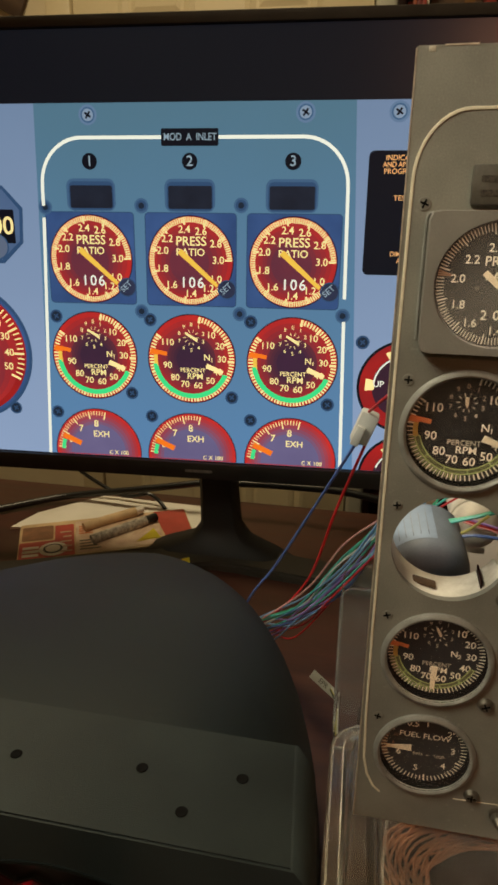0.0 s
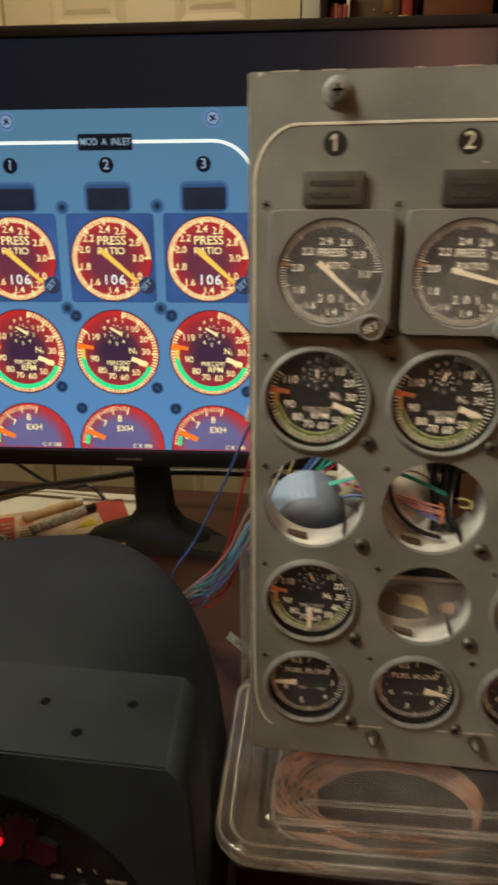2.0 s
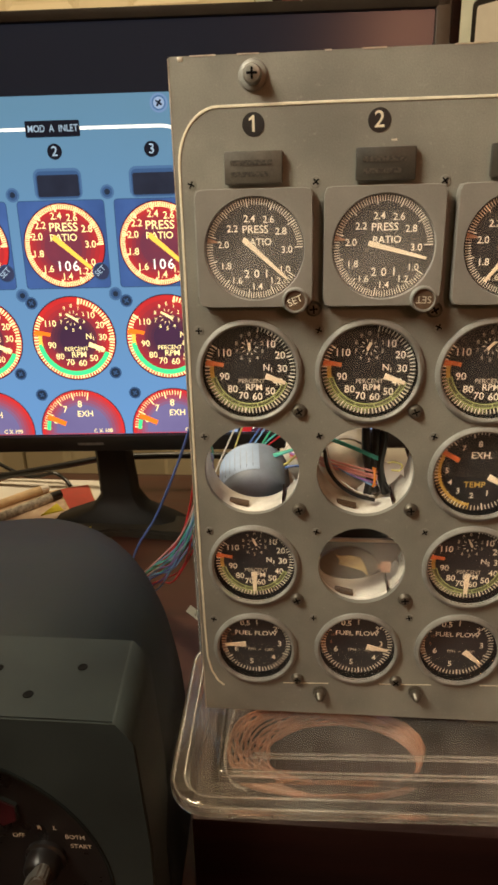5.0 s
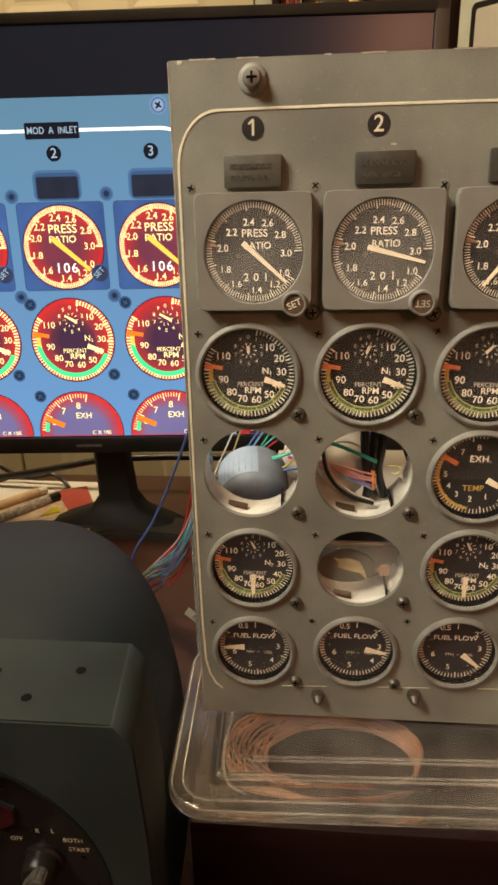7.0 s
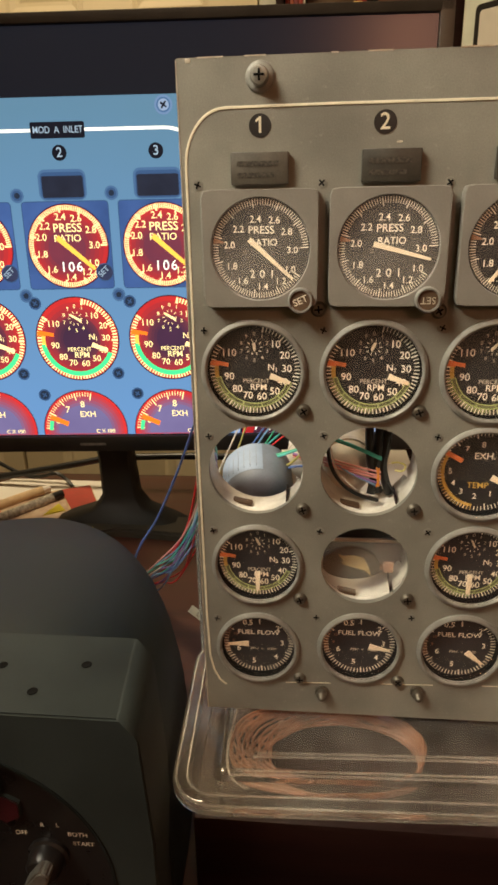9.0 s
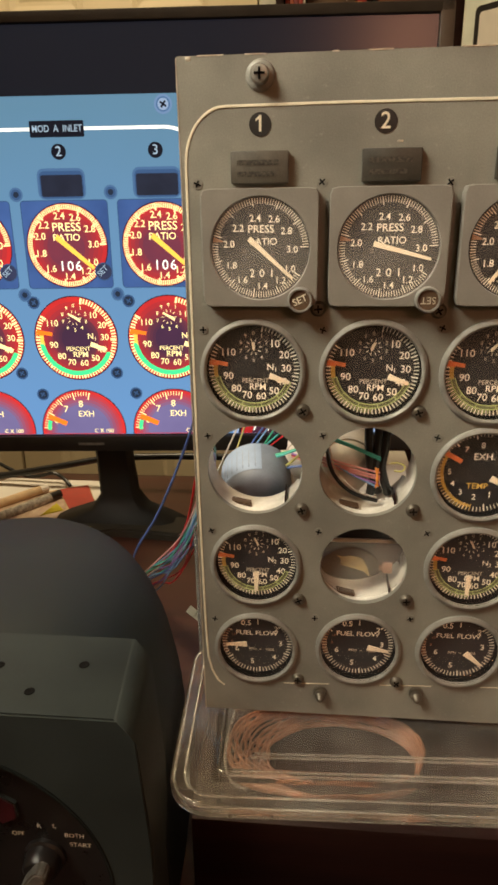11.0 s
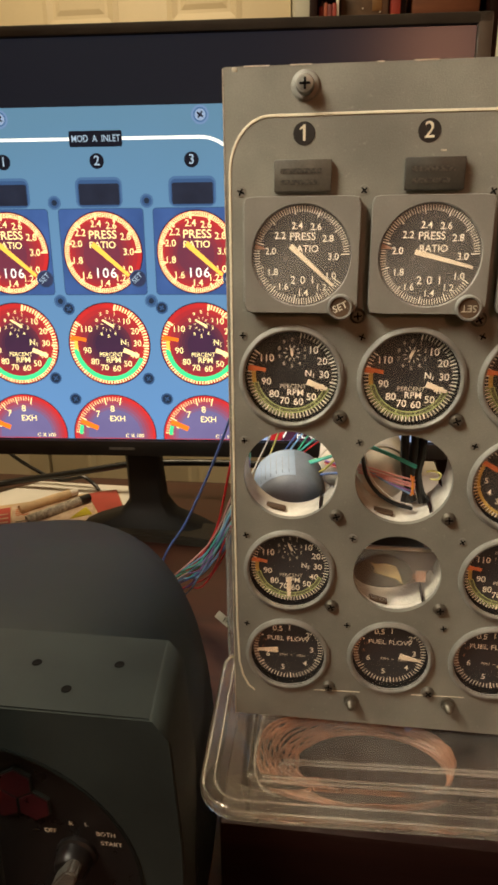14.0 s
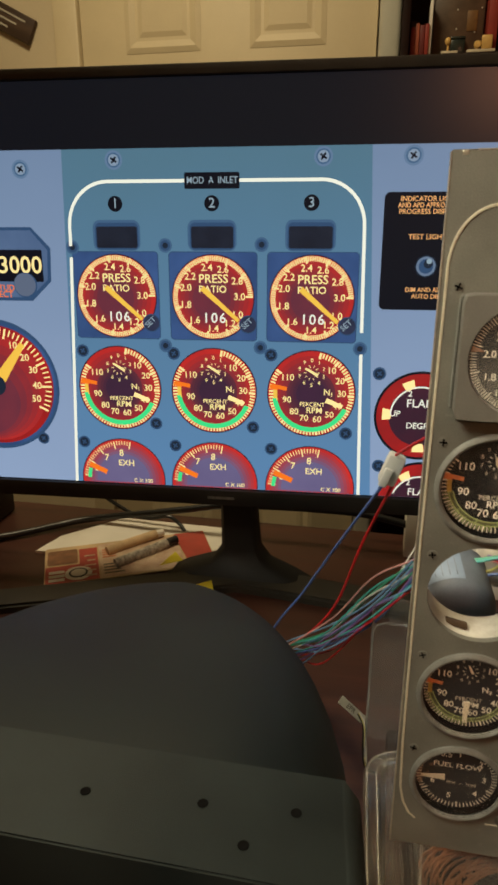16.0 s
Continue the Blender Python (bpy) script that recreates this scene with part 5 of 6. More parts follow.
clear_tray()
rim = rounded(0.0203 + 0.0078, 0.340 - 0.0078, 0.1855 + 0.0078, 0.322 - 0.0078, 0.0155, 7)
r = part("rim_ridge", tube([(x, y, 0.0857) for x, y in tilt(rim + rim[:1])], 0.0006, 5, 1), CLEAR_RIB, ribs, "hazier inner ridge of the rim")
r.visible_shadow = False
rim = rounded(0.0203 + 0.002, 0.340 - 0.002, 0.1855 + 0.002, 0.322 - 0.002, 0.021, 7)
r = part("rim_ridge", tube([(x, y, 0.0848) for x, y in tilt(rim + rim[:1])], 0.0006, 5, 1), CLEAR_RIB, ribs, "hazier outer ridge of the rim")
r.visible_shadow = False
# made-up support, coloured as dark as the shade under the tray
block = thing("riser_block", "added dark block under the clear tray, standing in for shade", "block")
part("body", box(0.031, 0.318, 0.198, 0.365, 0.0, 0.063, 0.003), DARKWOOD, block)

coil = thing("coiled_tube", "loose coil of copper-coloured tubing under the clear tray", "coil")
pts = []
for k in range(696):
    a = 2 * math.pi * k / 24
    strand = (0.37 * a + 0.21 * math.sin(1.7 * a)) % 2.0
    strand = strand if strand < 1 else 2 - strand
    thick = 0.05 + 0.56 * max(0.0, math.cos(a - radians(178))) ** 0.8 + 0.34 * max(0.0, math.cos(a - radians(85)))
    rr = 1 + strand * thick
    pts.append((0.1137 + 0.0420 * rr * math.cos(a), 0.2390 + 0.0262 * rr * math.sin(a), 0.0672 + 0.0040 * strand + 0.0010 * math.sin(2.3 * a)))
part("tube", tube(pts, 0.00065, 5, 2), COPPER, coil)

ZBOX = 0.1750
box3 = thing("clear_box", "hazy clear plastic box with rounded corners behind the panel", "plastic box")
clear_parts = [("front_wall", prism(rounded(0.0162, 0.206, 0.0632, ZBOX, 0.008), 0.3245, 0.3257)), ("back_wall", prism(rounded(0.0162, 0.206, 0.0632, ZBOX, 0.008), 0.3518, 0.3530)),
               ("side_wall", box(0.0162, 0.0174, 0.3260, 0.3515, 0.0710, ZBOX - 0.0085)), ("side_wall", box(0.2048, 0.206, 0.3260, 0.3515, 0.0710, ZBOX - 0.0085)), ("top_wall", box(0.0260, 0.1975, 0.3260, 0.3515, ZBOX - 0.0012, ZBOX))]
for nm, bm in clear_parts:
    b = part(nm, bm, CLEAR_THIN, box3)
    b.visible_shadow = False
for y in (0.3251, 0.3524):
    b = part("edge_bead", tube([(0.205, y, ZBOX - 0.0003)] + [(x, y, z) for x, z in rounded(0.0165, 0.2057, 0.0636, ZBOX - 0.0003, 0.008)][7:14] + [(0.0165, y, 0.072)], 0.0006, 6, 1), CLEAR_THIN, box3, "rounded edge")
    b.visible_shadow = False

# ---- wires ----
rnd = random.Random(11)
plug = thing("wire_plug", "white plastic wire connector hanging beside the panel", "connector")
lean = Matrix.Translation((0.0218, 0.371, 0.256)) @ Matrix.Rotation(radians(20), 4, "Y")
part("body", box(-0.0055, 0.0055, -0.005, 0.005, -0.0095, 0.0105, 0.0016), PLUG, plug, m=lean)
part("tab", box(-0.0045, 0.0005, -0.008, -0.0048, -0.0105, 0.002, 0.0006), PLUG, plug, m=lean)
long_wires = [("blue", [(0.018, 0.370, 0.247), (-0.012, 0.420, 0.175), (-0.040, 0.445, 0.115), (-0.062, 0.452, 0.078), (-0.085, 0.475, 0.02), (-0.10, 0.49, 0.002)]),
              ("red", [(0.0235, 0.370, 0.247), (0.006, 0.410, 0.183), (-0.014, 0.440, 0.108), (-0.044, 0.460, 0.058), (-0.08, 0.49, 0.015), (-0.11, 0.51, 0.002)]),
              ("red", [(0.024, 0.368, 0.267), (0.034, 0.340, 0.285), (0.045, 0.315, 0.30), (0.055, 0.30, 0.30)])]
for c, p in long_wires:
    w = thing("wire", "thin %s insulated wire from the connector" % c, "wire", group="wires beside the panel")
    part("insulation", tube(p, 0.00100, 6, 8), WIRE[c], w)
cols = ["red", "violet", "skyblue", "skyblue", "teal", "red", "blue", "violet", "green", "white", "violet", "skyblue", "teal", "skyblue", "green", "pink"]
for k, c in enumerate(cols):
    j = lambda s: rnd.uniform(-s, s)
    d = k / len(cols) - 0.5
    sag = 0.012 * rnd.random() + (0.006 if k == 5 else 0)
    p = [(0.0362 + j(0.0005), 0.2625 + j(0.001), 0.312), (0.0356 + j(0.0007), 0.2630 + j(0.001), 0.270 + 0.010 * d), (0.0352 + j(0.0007), 0.272 + j(0.002), 0.244 + 0.020 * d + j(0.003)), (0.0350 + j(0.001), 0.302, 0.222 + 0.020 * d + j(0.002)), (0.012 + j(0.004), 0.365 + j(0.01), 0.165 + 0.022 * d + j(0.006) - sag),
         (-0.018 + j(0.005), 0.420 + j(0.008), 0.098 + 0.020 * d + j(0.005) - sag), (-0.050 + j(0.006), 0.455 + j(0.01), 0.048 + 0.02 * d + j(0.004)), (-0.085, 0.49 + j(0.012), 0.008 + 0.004 * k / 17), (-0.12, 0.50 + j(0.01), 0.004)]
    w = thing("wire", "thin %s insulated wire in a loose bundle" % c, "wire", group="wires beside the panel")
    part("insulation", tube(p, 0.00070, 6, 7), WIRE[c], w)
def straight_wires(rows, y, r, label):
    """Wires that hang in one plane behind the plate: (colour, points as x and z)."""
    for c, pts in rows:
        w = thing("wire", label % c, "wire", group="wires behind the panel")
        n = len(pts) - 1
        part("insulation", tube([(x, y + 0.003 * math.sin(3.1 * k / n + 20 * x), z) for k, (x, z) in enumerate(pts)], r, 6, 6), WIRE[c], w)


straight_wires((("white", [(0.026, 0.193), (0.040, 0.224), (0.054, 0.256)]), ("yellow", [(0.040, 0.208), (0.048, 0.231), (0.057, 0.256)]), ("blue", [(0.046, 0.212), (0.058, 0.231), (0.074, 0.256)]),
                ("skyblue", [(0.050, 0.214), (0.062, 0.232), (0.077, 0.256)]), ("green", [(0.054, 0.211), (0.066, 0.231), (0.080, 0.255)]),
                ("teal", [(0.056, 0.217), (0.070, 0.231), (0.090, 0.250)]), ("red", [(0.057, 0.216), (0.073, 0.230), (0.094, 0.248)])), 0.336, 0.0006, "thin %s wire behind an empty cut-out")
straight_wires((("teal", [(0.066, 0.2195), (0.0785, 0.2255), (0.094, 0.2325)]), ("green", [(0.070, 0.2225), (0.082, 0.2275), (0.096, 0.2345)]), ("yellow", [(0.076, 0.215), (0.081, 0.220), (0.089, 0.230)]), ("blue", [(0.072, 0.212), (0.083, 0.2165), (0.096, 0.2175)])), 0.3225, 0.0009, "short %s wire beside an instrument can")
straight_wires((("red", [(0.080, 0.2158), (0.089, 0.2148), (0.106, 0.2118)]), ("violet", [(0.080, 0.2168), (0.089, 0.2159), (0.106, 0.2130)]), ("pink", [(0.080, 0.2145), (0.089, 0.2135), (0.106, 0.2104)])), 0.3400, 0.0008, "thin %s wire across a pale can")
straight_wires((("teal", [(0.0985, 0.2560), (0.1030, 0.2535), (0.1135, 0.2505), (0.1290, 0.2430)]), ("teal", [(0.1000, 0.2565), (0.1040, 0.2545), (0.1140, 0.2514), (0.1290, 0.2442)]), ("pink", [(0.0980, 0.2424), (0.1035, 0.2420), (0.1135, 0.2402), (0.1290, 0.2358)]),
                ("pink", [(0.0980, 0.2410), (0.1035, 0.2402), (0.1145, 0.2382), (0.1290, 0.2330)]), ("pink", [(0.0985, 0.2392), (0.1040, 0.2386), (0.1145, 0.2372), (0.1290, 0.2338)]), ("pink", [(0.0990, 0.2376), (0.1050, 0.2372), (0.1155, 0.2358), (0.1290, 0.2320)]),
                ("skyblue", [(0.1000, 0.2420), (0.1050, 0.2398), (0.1135, 0.2352), (0.1280, 0.2276)]), ("violet", [(0.1000, 0.2408), (0.1060, 0.2384), (0.1155, 0.2344), (0.1290, 0.2292)])), 0.2715, 0.0006, "thin %s wire across a cut-out")
straight_wires((("orange", [(0.1266, 0.2385), (0.1276, 0.2335), (0.1268, 0.2285)]), ("orange", [(0.1280, 0.2378), (0.1272, 0.2330), (0.1281, 0.2290)]), ("black", [(0.1335, 0.2300), (0.1352, 0.2275), (0.1362, 0.2250)]), ("yellow", [(0.1345, 0.2410), (0.1375, 0.2425), (0.1410, 0.2415), (0.1400, 0.2385), (0.1360, 0.2380)])), 0.2690, 0.00055, "short %s wire between thick cables")
straight_wires((("black", [(0.0981, 0.2583), (0.1004, 0.2508), (0.1028, 0.2395), (0.1088, 0.2309), (0.1173, 0.2253), (0.1276, 0.2218)]),), 0.2665, 0.0011, "curved %s cable across a cut-out")
# thin white strand drawn as the highlight on the black cable
straight_wires((("white", [(0.0995, 0.2582), (0.1021, 0.2498), (0.1049, 0.2395), (0.1105, 0.2325), (0.1182, 0.2267), (0.1276, 0.2234)]),), 0.2675, 0.0004, "curved thin %s wire beside a black cable")
for pts in ([(0.1222, 0.2724), (0.1227, 0.2507), (0.1245, 0.2365), (0.1288, 0.2233)], [(0.1321, 0.2724), (0.1316, 0.2507), (0.1302, 0.2375), (0.1340, 0.2224)], [(0.1271, 0.2724), (0.1277, 0.2544), (0.1269, 0.2403), (0.1243, 0.2214)]):
    w = thing("black_cable", "thick black cable hanging behind the panel", "cable", group="cables behind the panel")
    part("sheath", tube([(x, 0.2725, z) for x, z in pts], 0.0023, 8, 6), WIRE["black"], w)
tag = thing("wire_tag", "white paper label flag on a pair of thin wires", "wire tag", pose(0.0065, 0.384, 0.0570, -35, 42, 0))
part("flag", box(-0.0130, 0.0130, -0.0002, 0.0002, -0.0031, 0.0031), GREYPAINT, tag)
fl = Flat(0.0002)
fl.text("EPR", -0.002, 0.0, 0.0050, SCREW, 1)
fl.build("writing", tag, "small dark letters", pose(0, -0.0002, 0))
for c, o in (("yellow", 0), ("white", 0.002), ("black", -0.002)):
    w = thing("wire", "thin %s wire with a paper tag" % c, "wire", group="tagged wires")
    part("insulation", tube([(0.010 + 0.4 * o, 0.386, 0.055), (0.0155 + 0.4 * o, 0.378, 0.049), (0.0165 + 0.5 * o, 0.368, 0.040), (0.0180 + 0.5 * o, 0.360, 0.032), (0.023 + 0.5 * o, 0.356, 0.026), (0.034, 0.355, 0.030)], 0.0008, 6, 7), WIRE[c], w)

cable = thing("black_cable", "thick black cable lying behind the monitor stand", "cable", group="cables on the desk")
part("sheath", tube([(-0.72, 0.66, 0.005), (-0.60, 0.665, 0.005), (-0.48, 0.67, 0.006), (-0.377, 0.74, 0.009), (-0.286, 0.742, 0.026), (-0.23, 0.742, 0.037), (-0.18, 0.744, 0.046), (-0.132, 0.745, 0.049), (-0.066, 0.745, 0.051), (0.004, 0.745, 0.049), (0.08, 0.74, 0.035), (0.16, 0.73, 0.005), (0.3, 0.72, 0.005)], 0.0048, 10, 8), WIRE["black"], cable)
cable = thing("black_cable", "thin black cable hanging from the monitor to the desk", "cable", group="cables on the desk")
part("sheath", tube([(-0.40, 0.70, 0.13), (-0.372, 0.74, 0.07), (-0.35, 0.757, 0.037), (-0.31, 0.76, 0.013), (-0.285, 0.757, 0.012), (-0.261, 0.755, 0.018), (-0.245, 0.752, 0.010), (-0.235, 0.745, 0.003)], 0.0026, 8, 8), WIRE["black"], cable)

# ---- papers on the desk ----
sheet = thing("paper_sheet", "white paper sheets lying on the desk", "paper")
part("sheet", slab([(-0.405, 0.655), (-0.180, 0.690), (-0.170, 0.764), (-0.330, 0.768), (-0.392, 0.700)], 0.0, 0.003), PAPER, sheet)
packet = thing("glue_packet", "red and tan carded blister packet with a glue tube", "packet", pose(-0.278, 0.664, 0.0035, 0, 0, 26.5))
part("card", slab(rounded(-0.105, 0.098, -0.045, 0.045, 0.004), 0.0, 0.0012), CARD_TAN, packet, "tan printed card")


CARD_BROWN = surface("brown printed card", (0.26, 0.12, 0.06), 0.5, 0, 0.4, 70, 0.05, 900)


def decal(name, outline, mat, z, label=""):
    return part(name, slab(outline, z, z + 0.0003), mat, packet, label)


decal("red_band", rounded(-0.104, -0.060, -0.044, -0.004, 0.003), CARD_RED, 0.0013, "red printed corner")
decal("red_band", [(-0.060, -0.044), (-0.042, -0.044), (-0.042, 0.034), (-0.064, 0.034), (-0.064, -0.006), (-0.060, -0.006)], CARD_RED, 0.0013, "red printed column")
decal("brown_patch", rounded(-0.102, -0.066, 0.000, 0.036, 0.003), CARD_BROWN, 0.0013, "brown printed patch")
decal("red_band", [(0.066, -0.044), (0.097, -0.044), (0.097, 0.044), (0.058, 0.044)], CARD_RED, 0.0013, "red printed corner")
decal("pale_patch", rounded(-0.040, 0.060, -0.042, 0.040, 0.003), CARD_PALE, 0.0014, "pale printed patch")
for k in range(5):
    decal("print_line", [(-0.058 + 0.003 * (k % 2), -0.036 + 0.012 * k), (-0.045, -0.036 + 0.012 * k), (-0.045, -0.033 + 0.012 * k), (-0.058 + 0.003 * (k % 2), -0.033 + 0.012 * k)], CARD_PALE, 0.0019, "small printed line")
for k in range(4):
    decal("print_line", [(-0.036, -0.036 + 0.007 * k), (-0.012 - 0.004 * (k % 2), -0.036 + 0.007 * k), (-0.012 - 0.004 * (k % 2), -0.0335 + 0.007 * k), (-0.036, -0.0335 + 0.007 * k)], SCREW, 0.0019, "small printed line")
for k in range(3):
    decal("logo_bar", rounded(-0.100, -0.082, -0.040 + 0.009 * k, -0.034 + 0.009 * k, 0.001), PAPER, 0.0018, "white printed bar")
disc_pts = [(-0.066 + 0.016 * math.cos(radians(a)), -0.026 + 0.016 * math.sin(radians(a))) for a in range(0, 360, 15)]
decal("logo_disc", disc_pts, PAPER, 0.0018, "white printed disc")
decal("logo_disc", [(-0.066 + 0.011 * math.cos(radians(a)), -0.026 + 0.011 * math.sin(radians(a))) for a in range(0, 360, 15)], BLACK, 0.0022, "black printed disc")
decal("logo_disc", [(-0.066 + 0.0085 * math.cos(radians(a)), -0.026 + 0.0085 * math.sin(radians(a))) for a in range(0, 360, 15)], PAPER, 0.0026, "white printed disc")
for k in range(4):
    decal("print_line", [(-0.036, 0.022 - 0.006 * k), (-0.020, 0.022 - 0.006 * k), (-0.020, 0.0245 - 0.006 * k), (-0.036, 0.0245 - 0.006 * k)], ORANGE_INK, 0.0019, "small printed line")
gt = part("glue_tube", tube([(-0.022, -0.022, 0.006), (0.01, -0.006, 0.0065), (0.045, 0.012, 0.007)], 0.0062, 10, 4, flat=0.7), surface("black and white tube print", (0.10, 0.09, 0.08), 0.35, 0, 0.9, 220, 0.1, 900, second=(0.6, 0.56, 0.48)), packet, "printed glue tube")
part("tube_cap", tube([(0.045, 0.012, 0.007), (0.058, 0.0185, 0.007)], 0.0055, 10, 2), BLACK, gt, "black cap")
gt = part("glue_tube", tube([(-0.030, 0.012, 0.006), (0.0, 0.026, 0.0065), (0.035, 0.040, 0.007)], 0.0062, 10, 4, flat=0.7), CARD_TAN, packet, "tan glue tube")
part("tube_cap", tube([(0.035, 0.040, 0.007), (0.044, 0.0435, 0.007)], 0.0050, 10, 2), PAPER, gt, "pale cap")
note = thing("sticky_note", "yellow paper note lying under the stand", "note", pose(-0.186, 0.595, 0.0112, 0, 0, 12))
part("sheet", slab([(-0.028, -0.012), (0.03, -0.014), (0.026, 0.016)], 0.0, 0.0006), YELLOW, note)
note = thing("sticky_note", "yellow paper note lying on the glue packet", "note", pose(-0.222, 0.640, 0.0195, 0, 0, 35))
part("sheet", slab([(-0.014, -0.010), (0.014, -0.010), (0.012, 0.014)], 0.0, 0.0006), YELLOW, note)
wb = thing("white_box", "small white cardboard box on the desk behind the panel", "box")
part("carton", box(0.052, 0.105, 0.735, 0.775, 0.0, 0.058, 0.001), PAPER, wb)
wb = thing("white_box", "second small white cardboard box on the desk", "box")
part("carton", box(0.135, 0.205, 0.655, 0.70, 0.0, 0.082, 0.001), PAPER, wb)
pb = thing("power_brick", "black power supply block at the back of the desk", "power supply")
part("case", box(-0.60, -0.497, 0.70, 0.77, 0.0, 0.075, 0.006, 3), BLACK, pb)

# ---- the flight yoke ----
yoke = thing("flight_yoke", "matt black desktop flight yoke housing with a domed hood", "flight yoke")
YC = -0.143


def hood():
    bm = bmesh.new()
    rows = []
    ys = [0.190, 0.2068, 0.225, 0.25, 0.275, 0.30, 0.325, 0.35, 0.37, 0.39, 0.405, 0.42, 0.432, 0.440, 0.446, 0.450, 0.4525, 0.4542, 0.4549]
    for y in ys:
        d = max(0, (y - 0.2) / 0.255)
        w = 0.163 * max(0.0, 1 - d ** 2.15) ** (1 / 2.15) + 0.001
        h = 0.1712 - 0.0655 * (max(0, y - 0.207) / 0.25) ** 1.5
        row = []
        for k in range(33):
            s = -1 + k / 16
            a = s * math.pi / 2
            u = math.copysign(abs(math.sin(a)) ** 0.55, a)
            row.append((YC + w * (u if u > 0 else 0.97 * u), y, h * max(0.0, 1 - abs(u) ** 5) ** 0.36))
        rows.append([bm.verts.new(q) for q in row])
    for p, q in zip(rows, rows[1:]):
        for k in range(32):
            bm.faces.new((p[k], p[k + 1], q[k + 1], q[k]))
    bm.faces.new(rows[0]), bm.faces.new(rows[-1][::-1])
    bmesh.ops.recalc_face_normals(bm, faces=bm.faces)
    return bm


part("hood", hood(), YOKE, yoke, "matt black domed hood", smooth=50)
sec = [(YC - 0.160, 0.0), (YC + 0.160, 0.0), (YC + 0.161, 0.100), (YC + 0.1580, 0.1600), (YC + 0.1500, 0.1715), (YC - 0.1500, 0.1715), (YC - 0.1580, 0.1600), (YC - 0.161, 0.100)]
bm = prism(sec, 0.152, 0.2068)
for v in bm.verts:
    v.co.x += math.copysign(0.11 * (0.2068 - v.co.y), v.co.x - YC)
bmesh.ops.bevel(bm, geom=[e for e in bm.edges if e.calc_length() > 0.02 and max(v.co.z for v in e.verts) > 0.1], offset=0.0009, segments=2, affect="EDGES")
CX, CZ, CR = -0.0790, 0.0640, 0.0800
blank = new("blank", mesh_of(bm, YOKE_PLATE, 60))
OX, OZ, OR = -0.0743, 0.0726, 0.0780
c = lathe([(0, -0.018), (OR, -0.018), (OR, 0.03), (0, 0.03)], 64)
bmesh.ops.translate(c, vec=(OX, 0.152, OZ), verts=c.verts)
tool = new("tool", mesh_of(c, YOKE_PLATE, 0))
mod = blank.modifiers.new("cut", "BOOLEAN")
mod.operation, mod.object, mod.solver = "DIFFERENCE", tool, "EXACT"
me = bpy.data.meshes.new_from_object(blank.evaluated_get(bpy.context.evaluated_depsgraph_get()))
bpy.data.objects.remove(blank), bpy.data.objects.remove(tool)
part("front_block", me, None, yoke, "charcoal front block with a round opening")
part("opening_rim", lathe([(OR, -0.002), (OR + 0.0004, 0.0006), (OR - 0.0010, 0.0007), (OR - 0.0012, -0.013)], 64), YOKE, yoke, "thin raised rim", pose(OX, 0.152, OZ))
part("switch_face", lathe([(0, 0.0), (CR - 0.0005, 0.0), (CR - 0.0005, -0.003), (0, -0.003)], 64), GLOSS, yoke, "gloss black switch face", pose(CX, 0.1665, CZ))
for dx, dz in ((-0.030, 0.050), (-0.014, 0.050), (0.002, 0.050), (-0.022, 0.0365), (-0.006, 0.0365), (0.010, 0.0365), (0.018, 0.050), (0.026, 0.0365)):
    if math.hypot(dx, dz) < CR - 0.008:
        o = [(dx + 0.0082 * math.cos(radians(a)), dz + 0.0082 * math.sin(radians(a))) for a in range(30, 390, 60)]
        part("cell_wall", prism([(dx + (p - dx) * 1.10, dz + (q - dz) * 1.10) for p, q in o], -0.0019, 0.0), YOKE_PLATE, yoke, "grey cell edge", pose(CX, 0.1665, CZ), smooth=0)
        part("hexagon_cell", prism(o, -0.0025, 0.0), RED_HEX, yoke, "dark red hexagonal lens", pose(CX, 0.1665, CZ), smooth=0)
for x, z in ((-0.097, 0.115), (-0.073, 0.106)):
    part("indicator_light", lathe([(0.0022, 0), (0.0022, 0.002), (0.0012, 0.0030), (0, 0.0032)], 14), LED_RED, yoke, "small lit red lamp", pose(x, 0.1640, z))
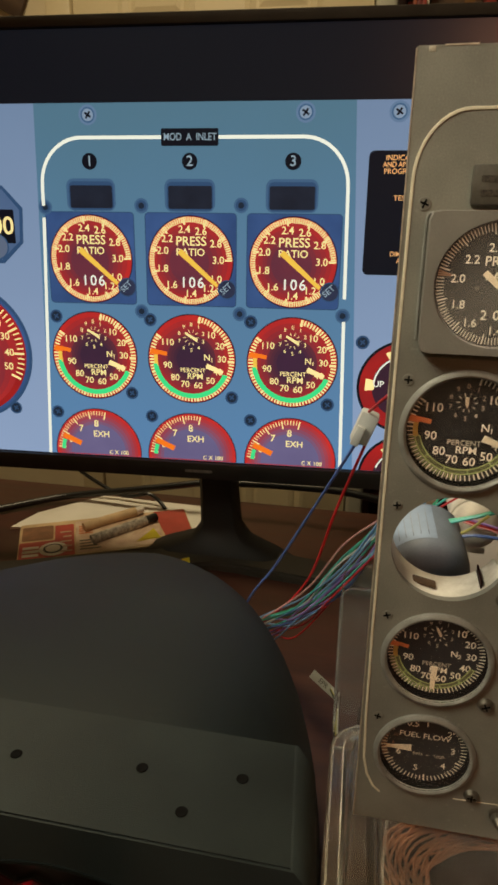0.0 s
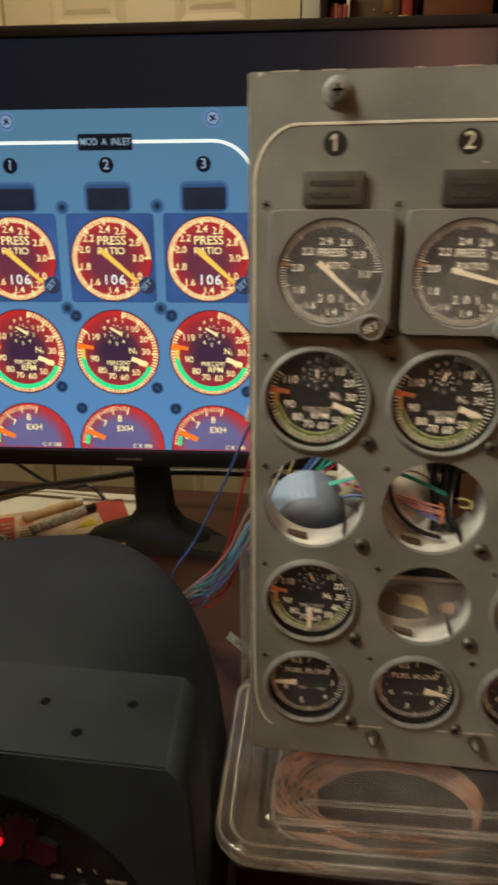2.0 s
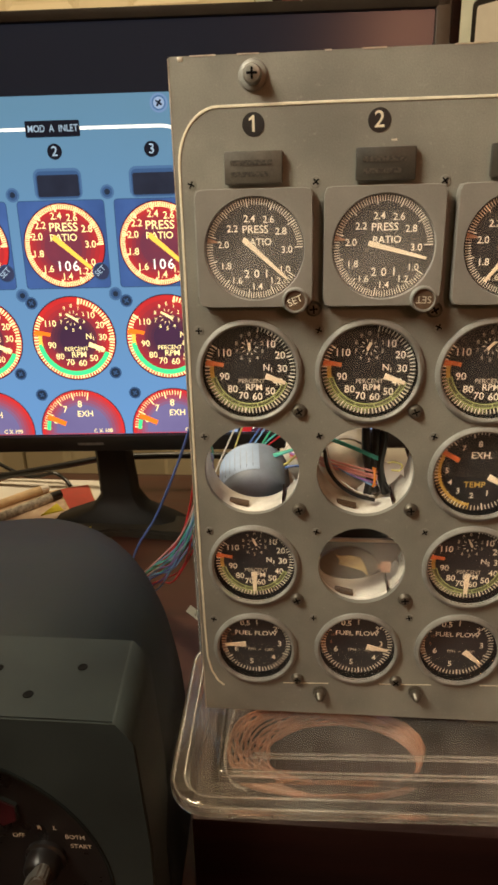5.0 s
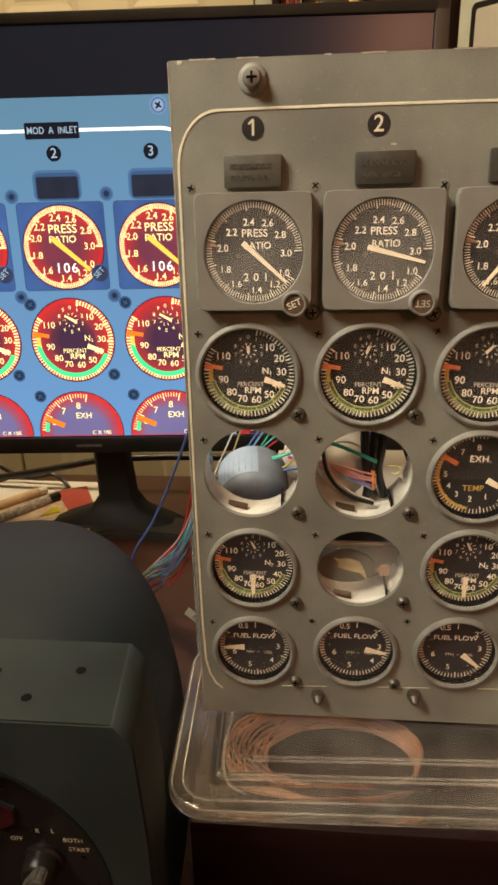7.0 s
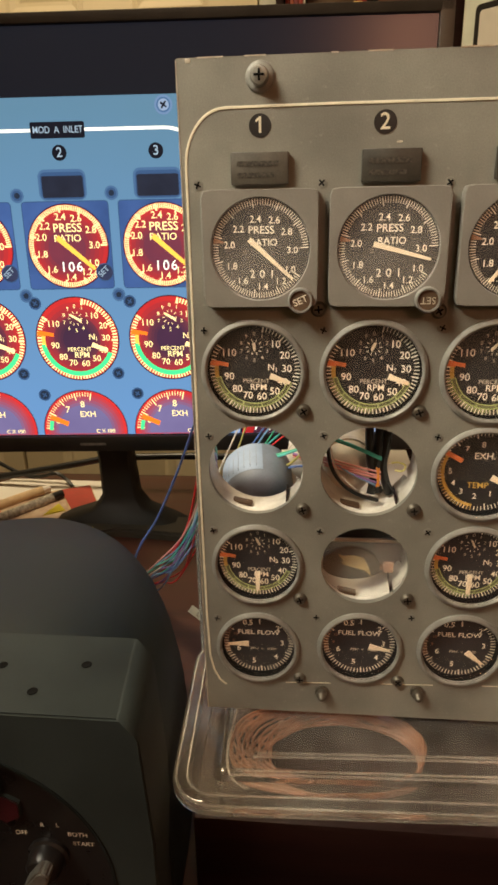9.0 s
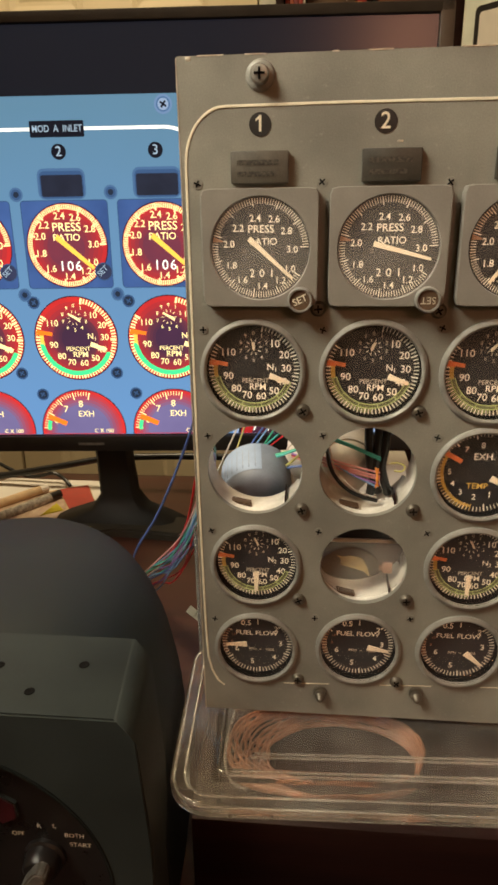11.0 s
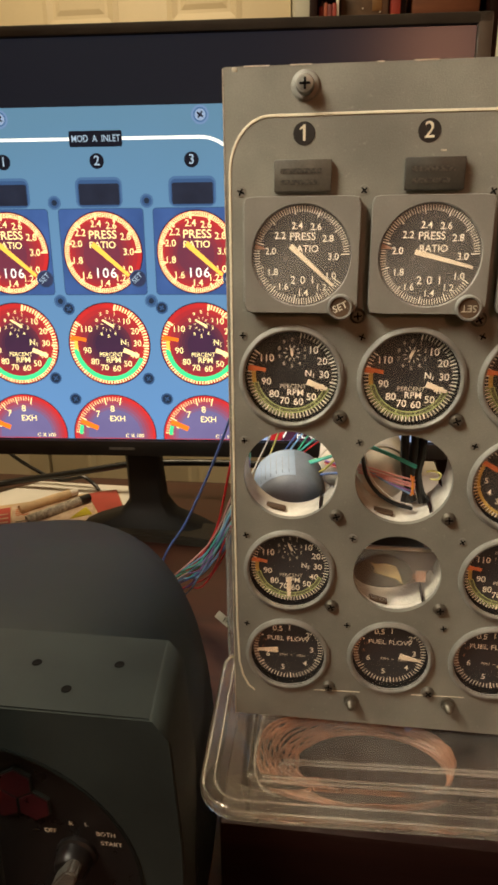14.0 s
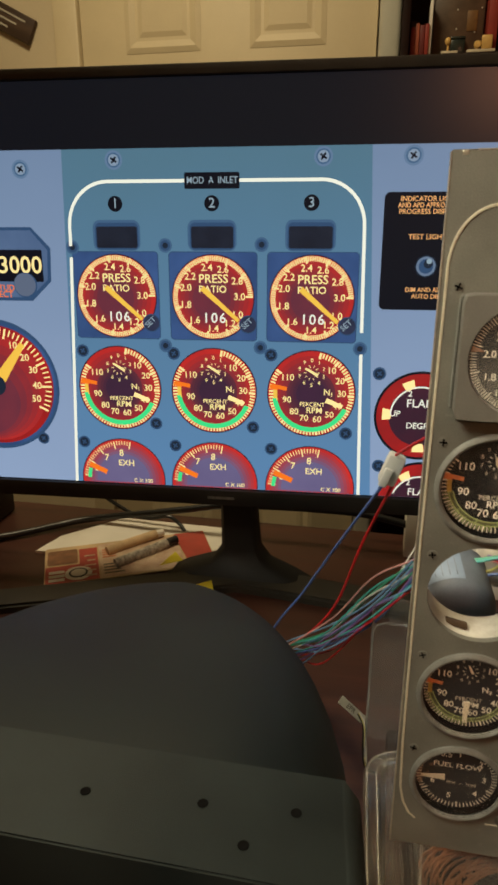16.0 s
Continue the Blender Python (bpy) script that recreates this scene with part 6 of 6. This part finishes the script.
kn = part("ignition_switch", lathe([(0.0105, 0), (0.0105, 0.002), (0.0092, 0.003), (0.0085, 0.0095), (0.0070, 0.011), (0, 0.011)], 32), GLOSS, yoke, "dark glossy ignition knob", pose(-0.0350, 0.1665, 0.0705))
lever = prism([(-0.0036, 0.0080), (-0.0018, 0.0098), (0.0018, 0.0098), (0.0036, 0.0080), (0.0050, -0.004), (0.0034, -0.012), (0.0032, -0.026), (-0.0032, -0.026), (-0.0034, -0.012), (-0.0050, -0.004)], -0.0180, -0.0100)
bmesh.ops.bevel(lever, geom=lever.edges[:], offset=0.0010, segments=2, affect="EDGES")
part("lever", lever, STEEL, kn, "worn grey metal turning lever", pose(0, 0, 0, 0, 30, 0))
fl = Flat(0.0002)
for s, x, z in (("OFF", -0.0475, 0.0835), ("R", -0.0363, 0.0895), ("L", -0.0285, 0.0900), ("BOTH", -0.0190, 0.0845), ("START", -0.0165, 0.0785)):
    fl.text(s, x, z, 0.0037, INK, 1)
fl.build("switch_legend", yoke, "white switch legend", pose(0, 0.1665, 0))
for x, y in ((-0.102, 0.178), (-0.0505, 0.182), (-0.011, 0.185), (-0.0295, 0.166)):
    s = part("screw", lathe([(0.0024, 0.0001), (0.0022, 0.0003), (0.0017, 0.0003), (0.0013, 0.0001), (0, 0.0001)], 18), HOLE, yoke, "sunken dark screw", pose(x, y, 0.1716, -90, 0, 0))
# the control wheel's shaft, hub and one grip with its red button
part("shaft", lathe([(0.0115, 0.0), (0.0115, 0.085), (0, 0.085)], 28), STEEL, yoke, "steel control shaft", pose(YC + 0.025, 0.160, 0.055))
part("hub", box(YC - 0.03, YC + 0.07, 0.045, 0.085, 0.030, 0.085, 0.012, 3), YOKE, yoke, "black control wheel hub")
gr = part("grip", tube([(YC + 0.06, 0.065, 0.055), (-0.055, 0.062, 0.075), (-0.028, 0.058, 0.115), (-0.012, 0.055, 0.170), (-0.008, 0.054, 0.2255)], 0.0095, 14, 8), YOKE, yoke, "black hand grip")
part("red_button", lathe([(0.0078, 0), (0.0078, 0.005), (0.0066, 0.0085), (0, 0.0100)], 24), RED, gr, "round red button", pose(-0.0075, 0.054, 0.2255, -75, 0, 0))
